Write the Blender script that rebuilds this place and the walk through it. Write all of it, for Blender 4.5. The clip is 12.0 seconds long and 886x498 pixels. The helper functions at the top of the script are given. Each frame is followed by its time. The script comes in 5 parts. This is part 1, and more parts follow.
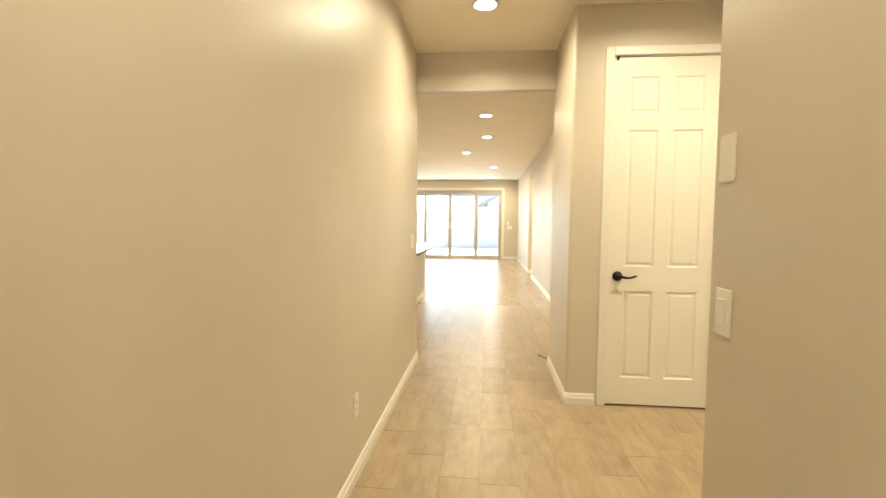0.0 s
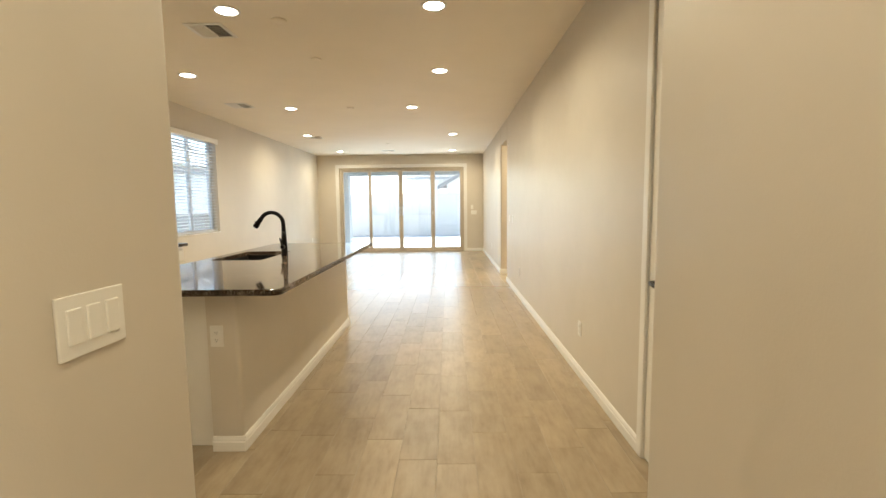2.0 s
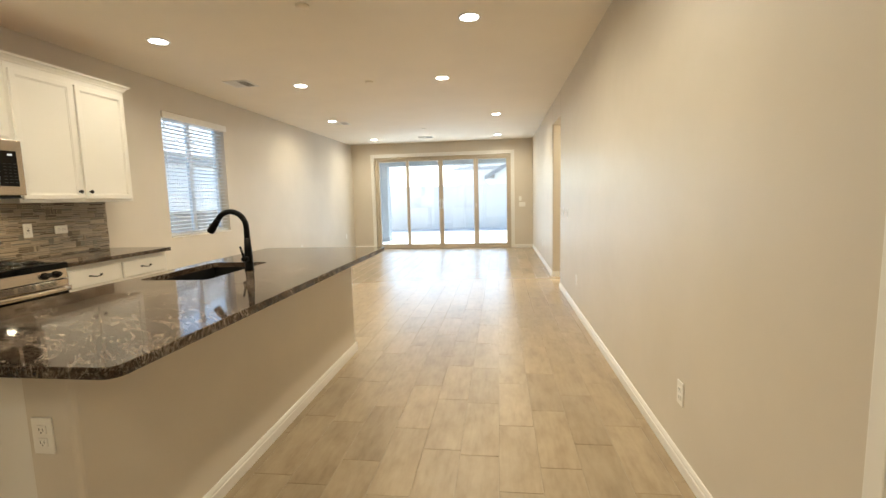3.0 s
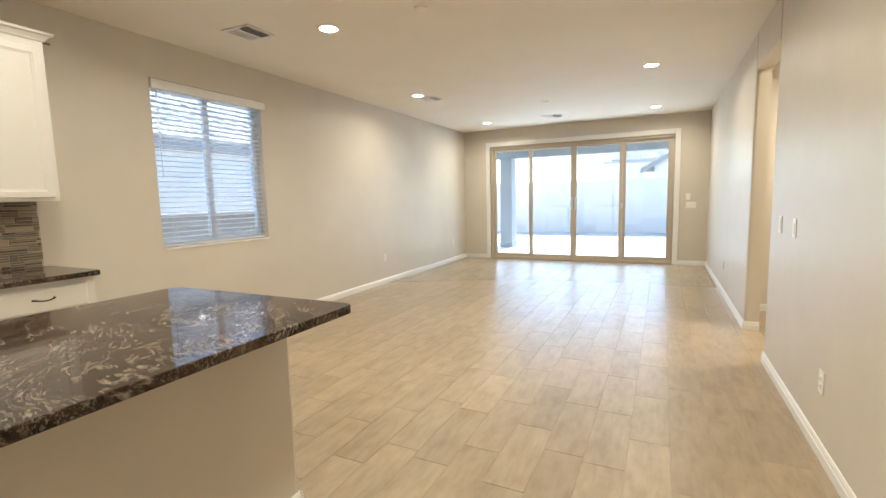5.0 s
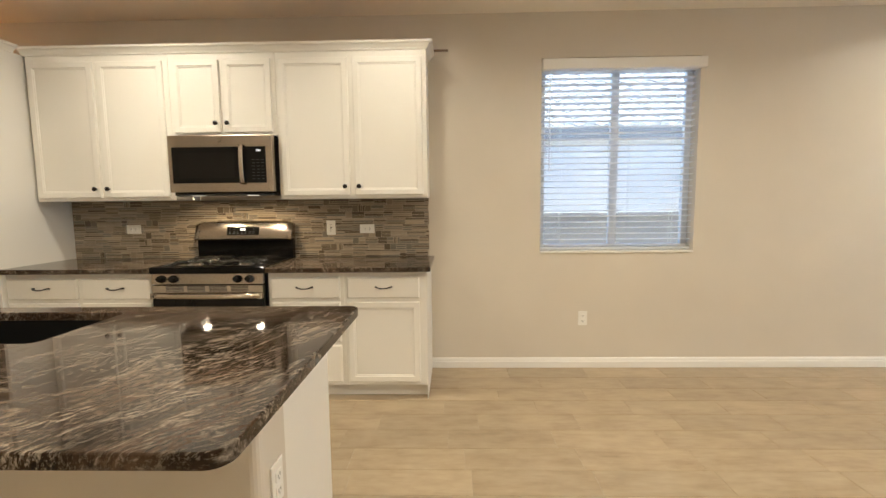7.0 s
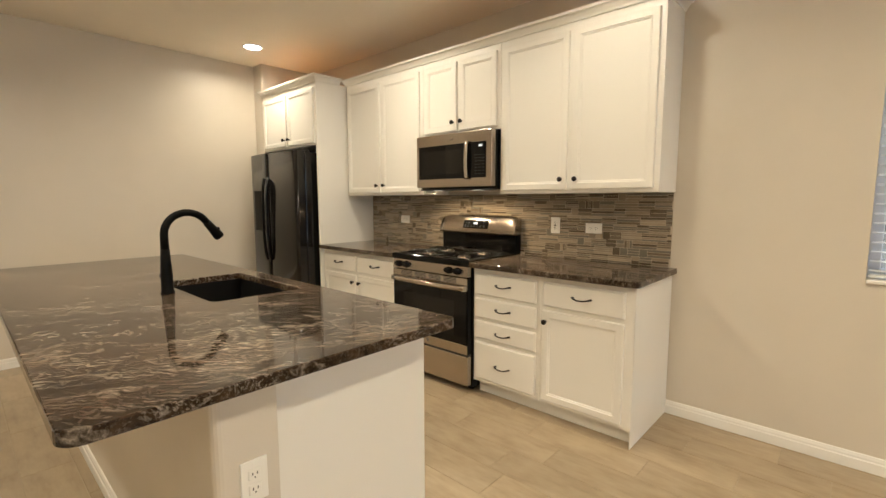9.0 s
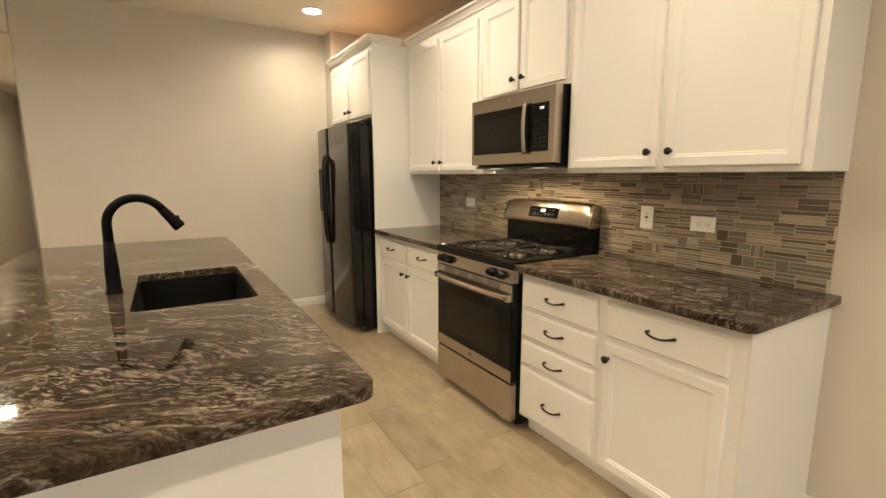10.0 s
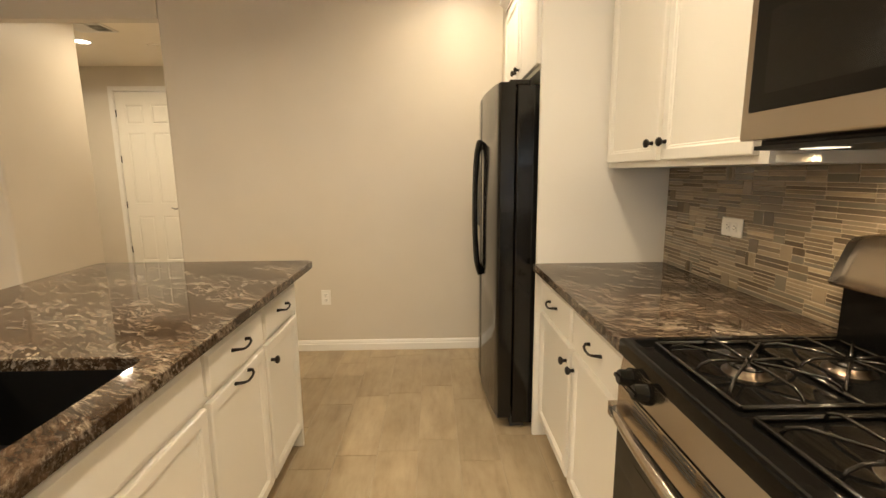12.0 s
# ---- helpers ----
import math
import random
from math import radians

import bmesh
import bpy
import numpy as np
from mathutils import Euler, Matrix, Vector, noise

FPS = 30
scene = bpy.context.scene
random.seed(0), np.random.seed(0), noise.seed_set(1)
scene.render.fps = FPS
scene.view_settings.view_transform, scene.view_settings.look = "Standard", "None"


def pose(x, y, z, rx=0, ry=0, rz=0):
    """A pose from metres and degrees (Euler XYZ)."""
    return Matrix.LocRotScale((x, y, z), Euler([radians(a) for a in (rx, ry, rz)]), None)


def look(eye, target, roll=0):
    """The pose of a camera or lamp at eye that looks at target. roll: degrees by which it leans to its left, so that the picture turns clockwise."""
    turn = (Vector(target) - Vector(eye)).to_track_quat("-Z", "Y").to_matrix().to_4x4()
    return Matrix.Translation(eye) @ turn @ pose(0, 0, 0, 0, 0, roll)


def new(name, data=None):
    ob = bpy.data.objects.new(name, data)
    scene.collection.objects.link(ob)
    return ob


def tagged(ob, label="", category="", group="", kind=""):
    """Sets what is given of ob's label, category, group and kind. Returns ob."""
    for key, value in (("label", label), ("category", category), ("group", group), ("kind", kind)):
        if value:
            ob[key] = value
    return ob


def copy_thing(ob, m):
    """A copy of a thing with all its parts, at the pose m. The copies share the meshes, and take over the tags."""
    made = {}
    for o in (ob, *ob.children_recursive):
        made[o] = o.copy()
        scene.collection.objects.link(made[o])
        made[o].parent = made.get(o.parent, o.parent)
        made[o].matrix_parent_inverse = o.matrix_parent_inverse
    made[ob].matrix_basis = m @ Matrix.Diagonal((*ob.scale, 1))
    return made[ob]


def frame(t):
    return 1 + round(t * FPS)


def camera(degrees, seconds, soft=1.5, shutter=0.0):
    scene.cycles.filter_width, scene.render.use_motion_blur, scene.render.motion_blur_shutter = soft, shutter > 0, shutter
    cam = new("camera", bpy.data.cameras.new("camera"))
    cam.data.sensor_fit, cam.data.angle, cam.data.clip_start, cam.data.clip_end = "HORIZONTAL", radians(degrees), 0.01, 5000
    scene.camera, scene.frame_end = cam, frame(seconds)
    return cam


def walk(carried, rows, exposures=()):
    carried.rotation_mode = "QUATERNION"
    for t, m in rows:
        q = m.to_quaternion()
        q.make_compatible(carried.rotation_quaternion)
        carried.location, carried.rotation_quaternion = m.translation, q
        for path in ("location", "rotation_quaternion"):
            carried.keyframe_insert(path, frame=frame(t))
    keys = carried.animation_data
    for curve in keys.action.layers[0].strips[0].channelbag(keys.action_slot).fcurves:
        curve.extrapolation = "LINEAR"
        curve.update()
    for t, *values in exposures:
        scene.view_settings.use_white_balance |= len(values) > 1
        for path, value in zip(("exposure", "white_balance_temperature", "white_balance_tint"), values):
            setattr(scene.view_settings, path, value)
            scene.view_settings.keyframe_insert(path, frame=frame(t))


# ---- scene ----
cam = camera(88.8, 12.0)
PATH = [
    (0, (0.141, 0.141, 1.28), (-0.051, 2.128, 1.16), 0.5),
    (0.5, (0.123, 0.873, 1.265), (0.004, 2.866, 1.138), 0.3),
    (1, (0.114, 1.612, 1.277), (0.113, 3.607, 1.142), 0.0),
    (1.5, (0.16, 2.377, 1.296), (0.162, 4.37, 1.123), -0.3),
    (2, (0.192, 3.084, 1.321), (0.167, 5.074, 1.127), -0.7),
    (2.5, (0.242, 3.676, 1.313), (0.111, 5.66, 1.093), -1.2),
    (3, (0.335, 4.28, 1.328), (0.087, 6.252, 1.101), -1.5),
    (3.2, (0.38, 4.493, 1.342), (0.05, 6.451, 1.105), -1.5),
    (4.8, (0.487, 6.438, 1.341), (-0.274, 8.274, 1.116), -0.9),
    (5, (0.445, 6.665, 1.324), (-0.421, 8.454, 1.102), -1.4),
    (5.5, (0.374, 7.223, 1.335), (-0.858, 8.78, 1.091), -1.1),
    (6, (0.326, 7.727, 1.319), (-1.312, 8.851, 1.086), -1.1),
    (6.5, (0.155, 8.127, 1.334), (-1.74, 8.731, 1.12), -0.6),
    (7, (0.062, 8.495, 1.329), (-1.928, 8.446, 1.127), -0.6),
    (7.5, (0.089, 8.734, 1.312), (-1.787, 8.072, 1.106), -0.1),
    (7.7, (0.112, 8.814, 1.315), (-1.696, 7.982, 1.118), 0.1),
    (9.3, (-0.811, 9.144, 1.347), (-2.165, 7.696, 1.086), -0.2),
    (9.5, (-0.979, 9.114, 1.369), (-2.24, 7.589, 1.074), -0.2),
    (10, (-1.39, 8.96, 1.357), (-2.416, 7.273, 1.037), -0.1),
    (10.5, (-1.803, 8.748, 1.364), (-2.63, 6.956, 1.044), -0.1),
    (11, (-2.046, 8.422, 1.365), (-2.583, 6.523, 1.039), -0.5),
    (11.5, (-2.27, 8.023, 1.353), (-2.527, 6.068, 1.019), -0.6),
    (12, (-2.363, 7.601, 1.354), (-2.409, 5.629, 1.023), -0.5),
]
# seconds, stops, kelvin, tint
EXPOSURES = [(0.0, 2.70, 6400, 3), (1.0, 2.42, 6250, 3), (2.0, 2.22, 6050, 4), (3.0, 2.17, 5850, 5), (5.5, 2.10, 5420, 7), (7.5, 2.14, 5750, 8), (9.5, 2.14, 5900, 8), (12.0, 2.25, 6450, 10)]
walk(cam, [(t, look(eye, target, roll)) for t, eye, target, roll in PATH], EXPOSURES)

# ---- world, sun and lamps ----
world = bpy.data.worlds.new("sky")
scene.world = world
world.use_nodes = True
wn = world.node_tree
sky = wn.nodes.new("ShaderNodeTexSky")
sky.sky_type = "NISHITA"
sky.sun_disc = False
sky.sun_elevation = radians(50)
sky.sun_rotation = radians(4)
wn.nodes["Background"].inputs[1].default_value = 0.15
wn.links.new(sky.outputs[0], wn.nodes["Background"].inputs[0])

sun = new("sun", bpy.data.lights.new("sun", "SUN"))
sun.data.energy, sun.data.angle, sun.data.color = 4.0, radians(6), (1.0, 0.96, 0.9)
sun.matrix_world = look((0, 0, 20), (-0.045, -0.66, 19.2))

LAMP_WARM = (1.0, 0.805, 0.535)
LAMP_WATTS = 4.5


def downlamp(x, y, z, watts, color=LAMP_WARM, size=0.13, spread=165):
    data = bpy.data.lights.new("downlight_lamp", "AREA")
    data.shape, data.size, data.energy, data.color = "DISK", size, watts, color
    data.spread = radians(spread)
    ob = new("downlight_lamp", data)
    ob.location = (x, y, z)
    return ob


CEIL = 2.743

# the sky's light in the opening of the patio door
daylight = bpy.data.lights.new("patio_daylight", "AREA")
daylight.shape, daylight.size, daylight.size_y, daylight.energy, daylight.color = "RECTANGLE", 3.3, 2.2, 5.0, (0.70, 0.86, 1.0)
daylight.spread = radians(170)
day = new("patio_daylight", daylight)
day.matrix_world = look((-1.13, 15.985, 1.2), (-1.13, 10.0, 1.2))
# recessed lights: x, y; (-2.57, 6.5) is unseen, added to brighten the cabinets
DOWNLIGHTS = [(0.104, 6.474), (0.12, 8.05), (-0.318, 9.82), (0.301, 12.39), (0.318, 15.1), (-1.40, 6.5),
              (-2.59, 8.07), (-2.074, 9.80), (-2.623, 12.33), (-2.614, 15.06), (-2.583, 4.864), (-2.57, 6.5),
              (0.11, 3.29), (1.27, 2.5), (0.11, 0.2), (2.9, 2.5), (2.05, 11.5)]
for lx, ly in DOWNLIGHTS:
    near_cabinets = lx < -2.5 and ly < 9
    watts = LAMP_WATTS * (0.45 if near_cabinets and ly > 8 else 0.65 if near_cabinets else (0.85 if lx > 1 else 0.68) if ly < 4 else 2.2 if lx > 1.5 else 1.05 if ly > 9 else 0.92)
    downlamp(lx, ly, CEIL - 0.012, watts, spread=160)
# the range hood's task lamps
for ly in (6.6585, 7.0585):
    downlamp(-3.18, ly, 1.396, 0.85, (1.0, 0.72, 0.40), 0.045, 160)

# ---- materials ----
def material(name, color, rough=0.5, metal=0.0, spec=0.5, coat=0.0):
    m = bpy.data.materials.new(name)
    m.use_nodes = True
    b = m.node_tree.nodes["Principled BSDF"]
    b.inputs["Base Color"].default_value = (*color, 1)
    b.inputs["Roughness"].default_value = rough
    b.inputs["Metallic"].default_value = metal
    b.inputs["Specular IOR Level"].default_value = spec
    b.inputs["Coat Weight"].default_value = coat
    return m


def node(m, kind, **inputs):
    n = m.node_tree.nodes.new(kind)
    for k, v in inputs.items():
        n.inputs[k.replace("_", " ")].default_value = v
    return n


def link(m, a, b):
    m.node_tree.links.new(a, b)


def bsdf(m):
    return m.node_tree.nodes["Principled BSDF"]


def coords(m, scale=(1, 1, 1), kind="world"):
    if kind == "world":
        src = node(m, "ShaderNodeNewGeometry").outputs["Position"]
    else:
        src = node(m, "ShaderNodeTexCoord").outputs["Object"]
    mp = node(m, "ShaderNodeMapping")
    mp.inputs["Scale"].default_value = scale
    link(m, src, mp.inputs["Vector"])
    return mp.outputs["Vector"]


def ramp(m, fac, stops):
    r = node(m, "ShaderNodeValToRGB")
    els = r.color_ramp.elements
    while len(els) < len(stops):
        els.new(0.5)
    for e, (p, c) in zip(els, stops):
        e.position = p
        e.color = (*c, 1) if len(c) == 3 else c
    link(m, fac, r.inputs["Fac"])
    return r.outputs["Color"]


def noise_out(m, vec, scale, detail=4.0, rough=0.55, distortion=0.0):
    n = node(m, "ShaderNodeTexNoise", Scale=scale, Detail=detail, Roughness=rough, Distortion=distortion)
    link(m, vec, n.inputs["Vector"])
    return n.outputs["Fac"]


def bump(m, height, strength, distance):
    b = node(m, "ShaderNodeBump", Strength=strength, Distance=distance)
    link(m, height, b.inputs["Height"])
    link(m, b.outputs["Normal"], bsdf(m).inputs["Normal"])


def grey(v):
    return (v, v, v)


def painted(name, color, rough, mottle=0.03, bump_scale=160.0, bump_strength=0.12):
    """Rolled wall paint: faint mottling and a fine orange-peel relief."""
    m = material(name, color, rough)
    v = coords(m)
    lo = tuple(c * (1 - mottle) for c in color)
    hi = tuple(min(1, c * (1 + mottle)) for c in color)
    link(m, ramp(m, noise_out(m, v, 1.7, 5), [(0.3, lo), (0.7, hi)]), bsdf(m).inputs["Base Color"])
    link(m, ramp(m, noise_out(m, v, 9, 3), [(0.3, grey(rough - 0.03)), (0.7, grey(rough + 0.03))]), bsdf(m).inputs["Roughness"])
    bump(m, noise_out(m, v, bump_scale, 2), bump_strength, 0.002)
    return m


M_WALL = painted("wall_paint", (0.63, 0.575, 0.49), 0.42)
M_CEIL = painted("ceiling_paint", (0.86, 0.79, 0.675), 0.75, 0.02, 110, 0.2)
M_TRIM = painted("trim_paint", (0.80, 0.78, 0.74), 0.35, 0.015, 60, 0.03)
M_DOOR = painted("door_paint", (0.83, 0.80, 0.73), 0.36, 0.015, 90, 0.04)
M_CAB = painted("cabinet_paint", (0.80, 0.775, 0.72), 0.34, 0.008, 260, 0.015)
M_PLATE = material("switch_plastic", (0.82, 0.80, 0.75), 0.3)
M_SLOT = material("dark_slot", (0.03, 0.03, 0.03), 0.6)
M_DUCT = material("duct_grey", (0.16, 0.15, 0.14), 0.7)
M_GROUT = painted("grout", (0.40, 0.34, 0.25), 0.85, 0.06, 300, 0.1)
M_SPLASH = painted("splash_grout", (0.54, 0.46, 0.35), 0.85, 0.05, 300, 0.1)


def make_tile():
    m = material("wood_look_tile", (0.45, 0.38, 0.29), 0.3, spec=0.55)
    info = node(m, "ShaderNodeObjectInfo").outputs["Random"]
    isl = node(m, "ShaderNodeNewGeometry").outputs["Random Per Island"]
    add = node(m, "ShaderNodeMath")
    add.operation = "ADD"
    link(m, info, add.inputs[0])
    link(m, isl, add.inputs[1])
    fr = node(m, "ShaderNodeMath")
    fr.operation = "FRACT"
    link(m, add.outputs[0], fr.inputs[0])
    rnd = fr.outputs[0]
    off = node(m, "ShaderNodeCombineXYZ")
    mul = node(m, "ShaderNodeMath")
    mul.operation = "MULTIPLY"
    mul.inputs[1].default_value = 37.0
    link(m, rnd, mul.inputs[0])
    link(m, mul.outputs[0], off.inputs["Z"])
    va = node(m, "ShaderNodeVectorMath")
    va.operation = "ADD"
    link(m, coords(m, (1, 0.16, 1)), va.inputs[0])
    link(m, off.outputs[0], va.inputs[1])
    vb = node(m, "ShaderNodeVectorMath")
    vb.operation = "ADD"
    link(m, coords(m, (1, 0.45, 1)), vb.inputs[0])
    link(m, off.outputs[0], vb.inputs[1])
    grain = noise_out(m, va.outputs[0], 38, 5, 0.6, 0.0)
    cloud = noise_out(m, vb.outputs[0], 9, 5, 0.6, 0.0)
    c1 = ramp(m, grain, [(0.25, (0.245, 0.186, 0.116)), (0.5, (0.362, 0.285, 0.186)), (0.8, (0.430, 0.346, 0.234))])
    c2 = ramp(m, cloud, [(0.26, (0.240, 0.180, 0.112)), (0.48, (0.364, 0.287, 0.188)), (0.72, (0.456, 0.374, 0.258))])
    mix = node(m, "ShaderNodeMix")
    mix.data_type = "RGBA"
    mix.inputs["Factor"].default_value = 0.55
    link(m, c1, mix.inputs["A"])
    link(m, c2, mix.inputs["B"])
    hsv = node(m, "ShaderNodeHueSaturation")
    val = node(m, "ShaderNodeMapRange")
    val.inputs["To Min"].default_value = 0.92
    val.inputs["To Max"].default_value = 1.07
    link(m, rnd, val.inputs["Value"])
    link(m, val.outputs[0], hsv.inputs["Value"])
    link(m, mix.outputs["Result"], hsv.inputs["Color"])
    link(m, hsv.outputs["Color"], bsdf(m).inputs["Base Color"])
    glance = node(m, "ShaderNodeLayerWeight", Blend=0.5).outputs["Facing"]
    link(m, ramp(m, glance, [(0.45, grey(0.42)), (0.88, grey(0.25))]), bsdf(m).inputs["Roughness"])
    return m


M_TILE = make_tile()


def maths(m, op, a, b=None):
    n = node(m, "ShaderNodeMath")
    n.operation = op
    for i, v in enumerate((a, b)):
        if v is None:
            continue
        if isinstance(v, (int, float)):
            n.inputs[i].default_value = v
        else:
            link(m, v, n.inputs[i])
    return n.outputs[0]


def blend(m, fac, a, b, mode="MIX"):
    n = node(m, "ShaderNodeMix")
    n.data_type, n.blend_type = "RGBA", mode
    for key, v in (("Factor", fac), ("A", a), ("B", b)):
        if isinstance(v, (int, float)):
            n.inputs[key].default_value = v
        elif isinstance(v, tuple):
            n.inputs[key].default_value = (*v, 1)
        else:
            link(m, v, n.inputs[key])
    return n.outputs["Result"]


def make_granite():
    """Polished dark brown stone: cloudy body, drawn-out pale wisps in drifts, a few long thin veins."""
    m = material("granite", (0.06, 0.05, 0.04), 0.05, spec=0.20)
    turn = node(m, "ShaderNodeMapping")
    turn.inputs["Rotation"].default_value = (0, 0, radians(-56))
    link(m, node(m, "ShaderNodeNewGeometry").outputs["Position"], turn.inputs["Vector"])
    v = turn.outputs["Vector"]

    def warped(vec, scale, amount, detail):
        n = node(m, "ShaderNodeTexNoise", Scale=scale, Detail=detail, Roughness=0.55)
        link(m, vec, n.inputs["Vector"])
        sc = node(m, "ShaderNodeVectorMath")
        sc.operation = "SCALE"
        sc.inputs["Scale"].default_value = amount
        link(m, n.outputs["Color"], sc.inputs[0])
        add = node(m, "ShaderNodeVectorMath")
        add.operation = "ADD"
        link(m, vec, add.inputs[0])
        link(m, sc.outputs[0], add.inputs[1])
        return add.outputs[0]

    def drawn(vec, along):
        st = node(m, "ShaderNodeMapping")
        st.inputs["Scale"].default_value = (1.0, along, 0.6)
        link(m, vec, st.inputs["Vector"])
        return st.outputs[0]

    flow = warped(warped(warped(v, 1.9, 0.26, 1.5), 5.5, 0.060, 2.0), 15.0, 0.024, 3.0)
    long_flow, short_flow = drawn(flow, 0.17), drawn(flow, 0.30)
    broad = noise_out(m, drawn(flow, 0.45), 4.2, 4, 0.6)
    drift = noise_out(m, drawn(flow, 0.40), 8.5, 5, 0.62)
    body = noise_out(m, short_flow, 60, 6, 0.68)
    wisp = noise_out(m, long_flow, 115, 7, 0.68, 0.15)
    fleck = noise_out(m, short_flow, 170, 4, 0.62, 0.2)
    vein = noise_out(m, drawn(flow, 0.30), 7.0, 6, 0.55)
    grain = noise_out(m, v, 320, 3, 0.6)
    base = ramp(m, broad, [(0.32, (0.016, 0.0098, 0.0063)), (0.50, (0.045, 0.0288, 0.0186)), (0.68, (0.088, 0.0590, 0.0395))])
    base = blend(m, 1.0, base, ramp(m, body, [(0.36, grey(0.40)), (0.50, grey(0.90)), (0.64, grey(1.55))]), "MULTIPLY")
    patch = ramp(m, drift, [(0.43, grey(0.15)), (0.53, grey(0.48)), (0.63, grey(1.0))])
    w = ramp(m, wisp, [(0.525, grey(0.0)), (0.60, grey(0.65)), (0.70, grey(1.0))])
    f = ramp(m, fleck, [(0.555, grey(0.0)), (0.62, grey(0.7)), (0.72, grey(1.0))])
    pale = maths(m, "MULTIPLY", maths(m, "MAXIMUM", w, maths(m, "MULTIPLY", f, 0.75)), patch)
    lines = ramp(m, vein, [(0.478, grey(0.0)), (0.496, grey(0.45)), (0.500, grey(0.60)), (0.504, grey(0.40)), (0.520, grey(0.0))])
    lines = maths(m, "MULTIPLY", lines, ramp(m, body, [(0.40, grey(0.15)), (0.58, grey(1.0))]))
    pale = maths(m, "MAXIMUM", pale, lines)
    pale = maths(m, "MULTIPLY", pale, ramp(m, grain, [(0.35, grey(0.62)), (0.6, grey(1.0))]))
    link(m, blend(m, pale, base, (0.47, 0.405, 0.325)), bsdf(m).inputs["Base Color"])
    return m


M_GRANITE = make_granite()


def make_steel(name, color, rough, axis):
    m = material(name, color, rough, 1.0)
    sc = {"y": (300, 4, 300), "z": (300, 300, 4)}[axis]
    n = noise_out(m, coords(m, sc), 1.0, 3)
    link(m, ramp(m, n, [(0.3, grey(rough - 0.02)), (0.7, grey(rough + 0.03))]), bsdf(m).inputs["Roughness"])
    return m


M_STEEL = make_steel("brushed_steel", (0.52, 0.46, 0.39), 0.22, "y")
M_BLACK = material("black_gloss", (0.003, 0.003, 0.003), 0.11, spec=0.22)
M_FRIDGE = material("fridge_black", (0.006, 0.0055, 0.005), 0.12, spec=0.42)
M_ENAMEL = material("black_enamel", (0.003, 0.003, 0.003), 0.05, spec=0.22)
M_OVENGLASS = material("oven_glass", (0.007, 0.0065, 0.006), 0.04, spec=0.22)
M_DARKMESH = material("dark_window_mesh", (0.010, 0.009, 0.008), 0.15, spec=0.3)
M_IRON = material("cast_iron", (0.007, 0.0065, 0.006), 0.19, spec=0.32)
M_BRONZE = material("dark_bronze", (0.012, 0.0085, 0.0065), 0.34, spec=0.32)
M_MATTE = material("matte_black", (0.0035, 0.0032, 0.003), 0.36, spec=0.11)
M_SINK = painted("black_composite", (0.005, 0.0047, 0.0047), 0.5, 0.1, 500, 0.05)
bsdf(M_SINK).inputs["Specular IOR Level"].default_value = 0.2
M_BURNER = material("burner_alloy", (0.10, 0.082, 0.064), 0.34, 1.0)
# saturated orange, for added boards that bounce warm light onto the ceiling
M_WARM_BOUNCE = painted("warm_bounce", (0.60, 0.32, 0.11), 0.7, 0.12, 90, 0.1)
M_ROD = material("brown_rod", (0.16, 0.10, 0.06), 0.4)
M_GASKET = material("dark_rubber", (0.02, 0.02, 0.02), 0.6)
M_VINYL = painted("tan_vinyl", (0.52, 0.45, 0.35), 0.45, 0.02, 80, 0.02)
def make_slat():
    m = painted("blind_slat", (0.87, 0.88, 0.88), 0.45, 0.01, 40, 0.02)
    out = m.node_tree.nodes["Material Output"]
    tr = node(m, "ShaderNodeBsdfTranslucent")
    tr.inputs["Color"].default_value = (0.90, 0.92, 0.95, 1)
    mx = node(m, "ShaderNodeMixShader")
    mx.inputs[0].default_value = 0.28
    link(m, bsdf(m).outputs[0], mx.inputs[1])
    link(m, tr.outputs[0], mx.inputs[2])
    link(m, mx.outputs[0], out.inputs["Surface"])
    return m


M_SLAT = make_slat()
M_WFRAME = painted("white_vinyl", (0.72, 0.74, 0.76), 0.4, 0.01, 40, 0.02)


def emitter(name, color, strength):
    m = material(name, (0.8, 0.8, 0.8))
    bsdf(m).inputs["Emission Color"].default_value = (*color, 1)
    bsdf(m).inputs["Emission Strength"].default_value = strength
    return m


M_LAMP = emitter("lamp_lens", (1.0, 0.93, 0.82), 7.0)
M_DIGIT = emitter("display_digit", (0.85, 0.95, 1.0), 0.14)
M_HOODLAMP = emitter("hood_lamp", (1.0, 0.85, 0.6), 0.35)


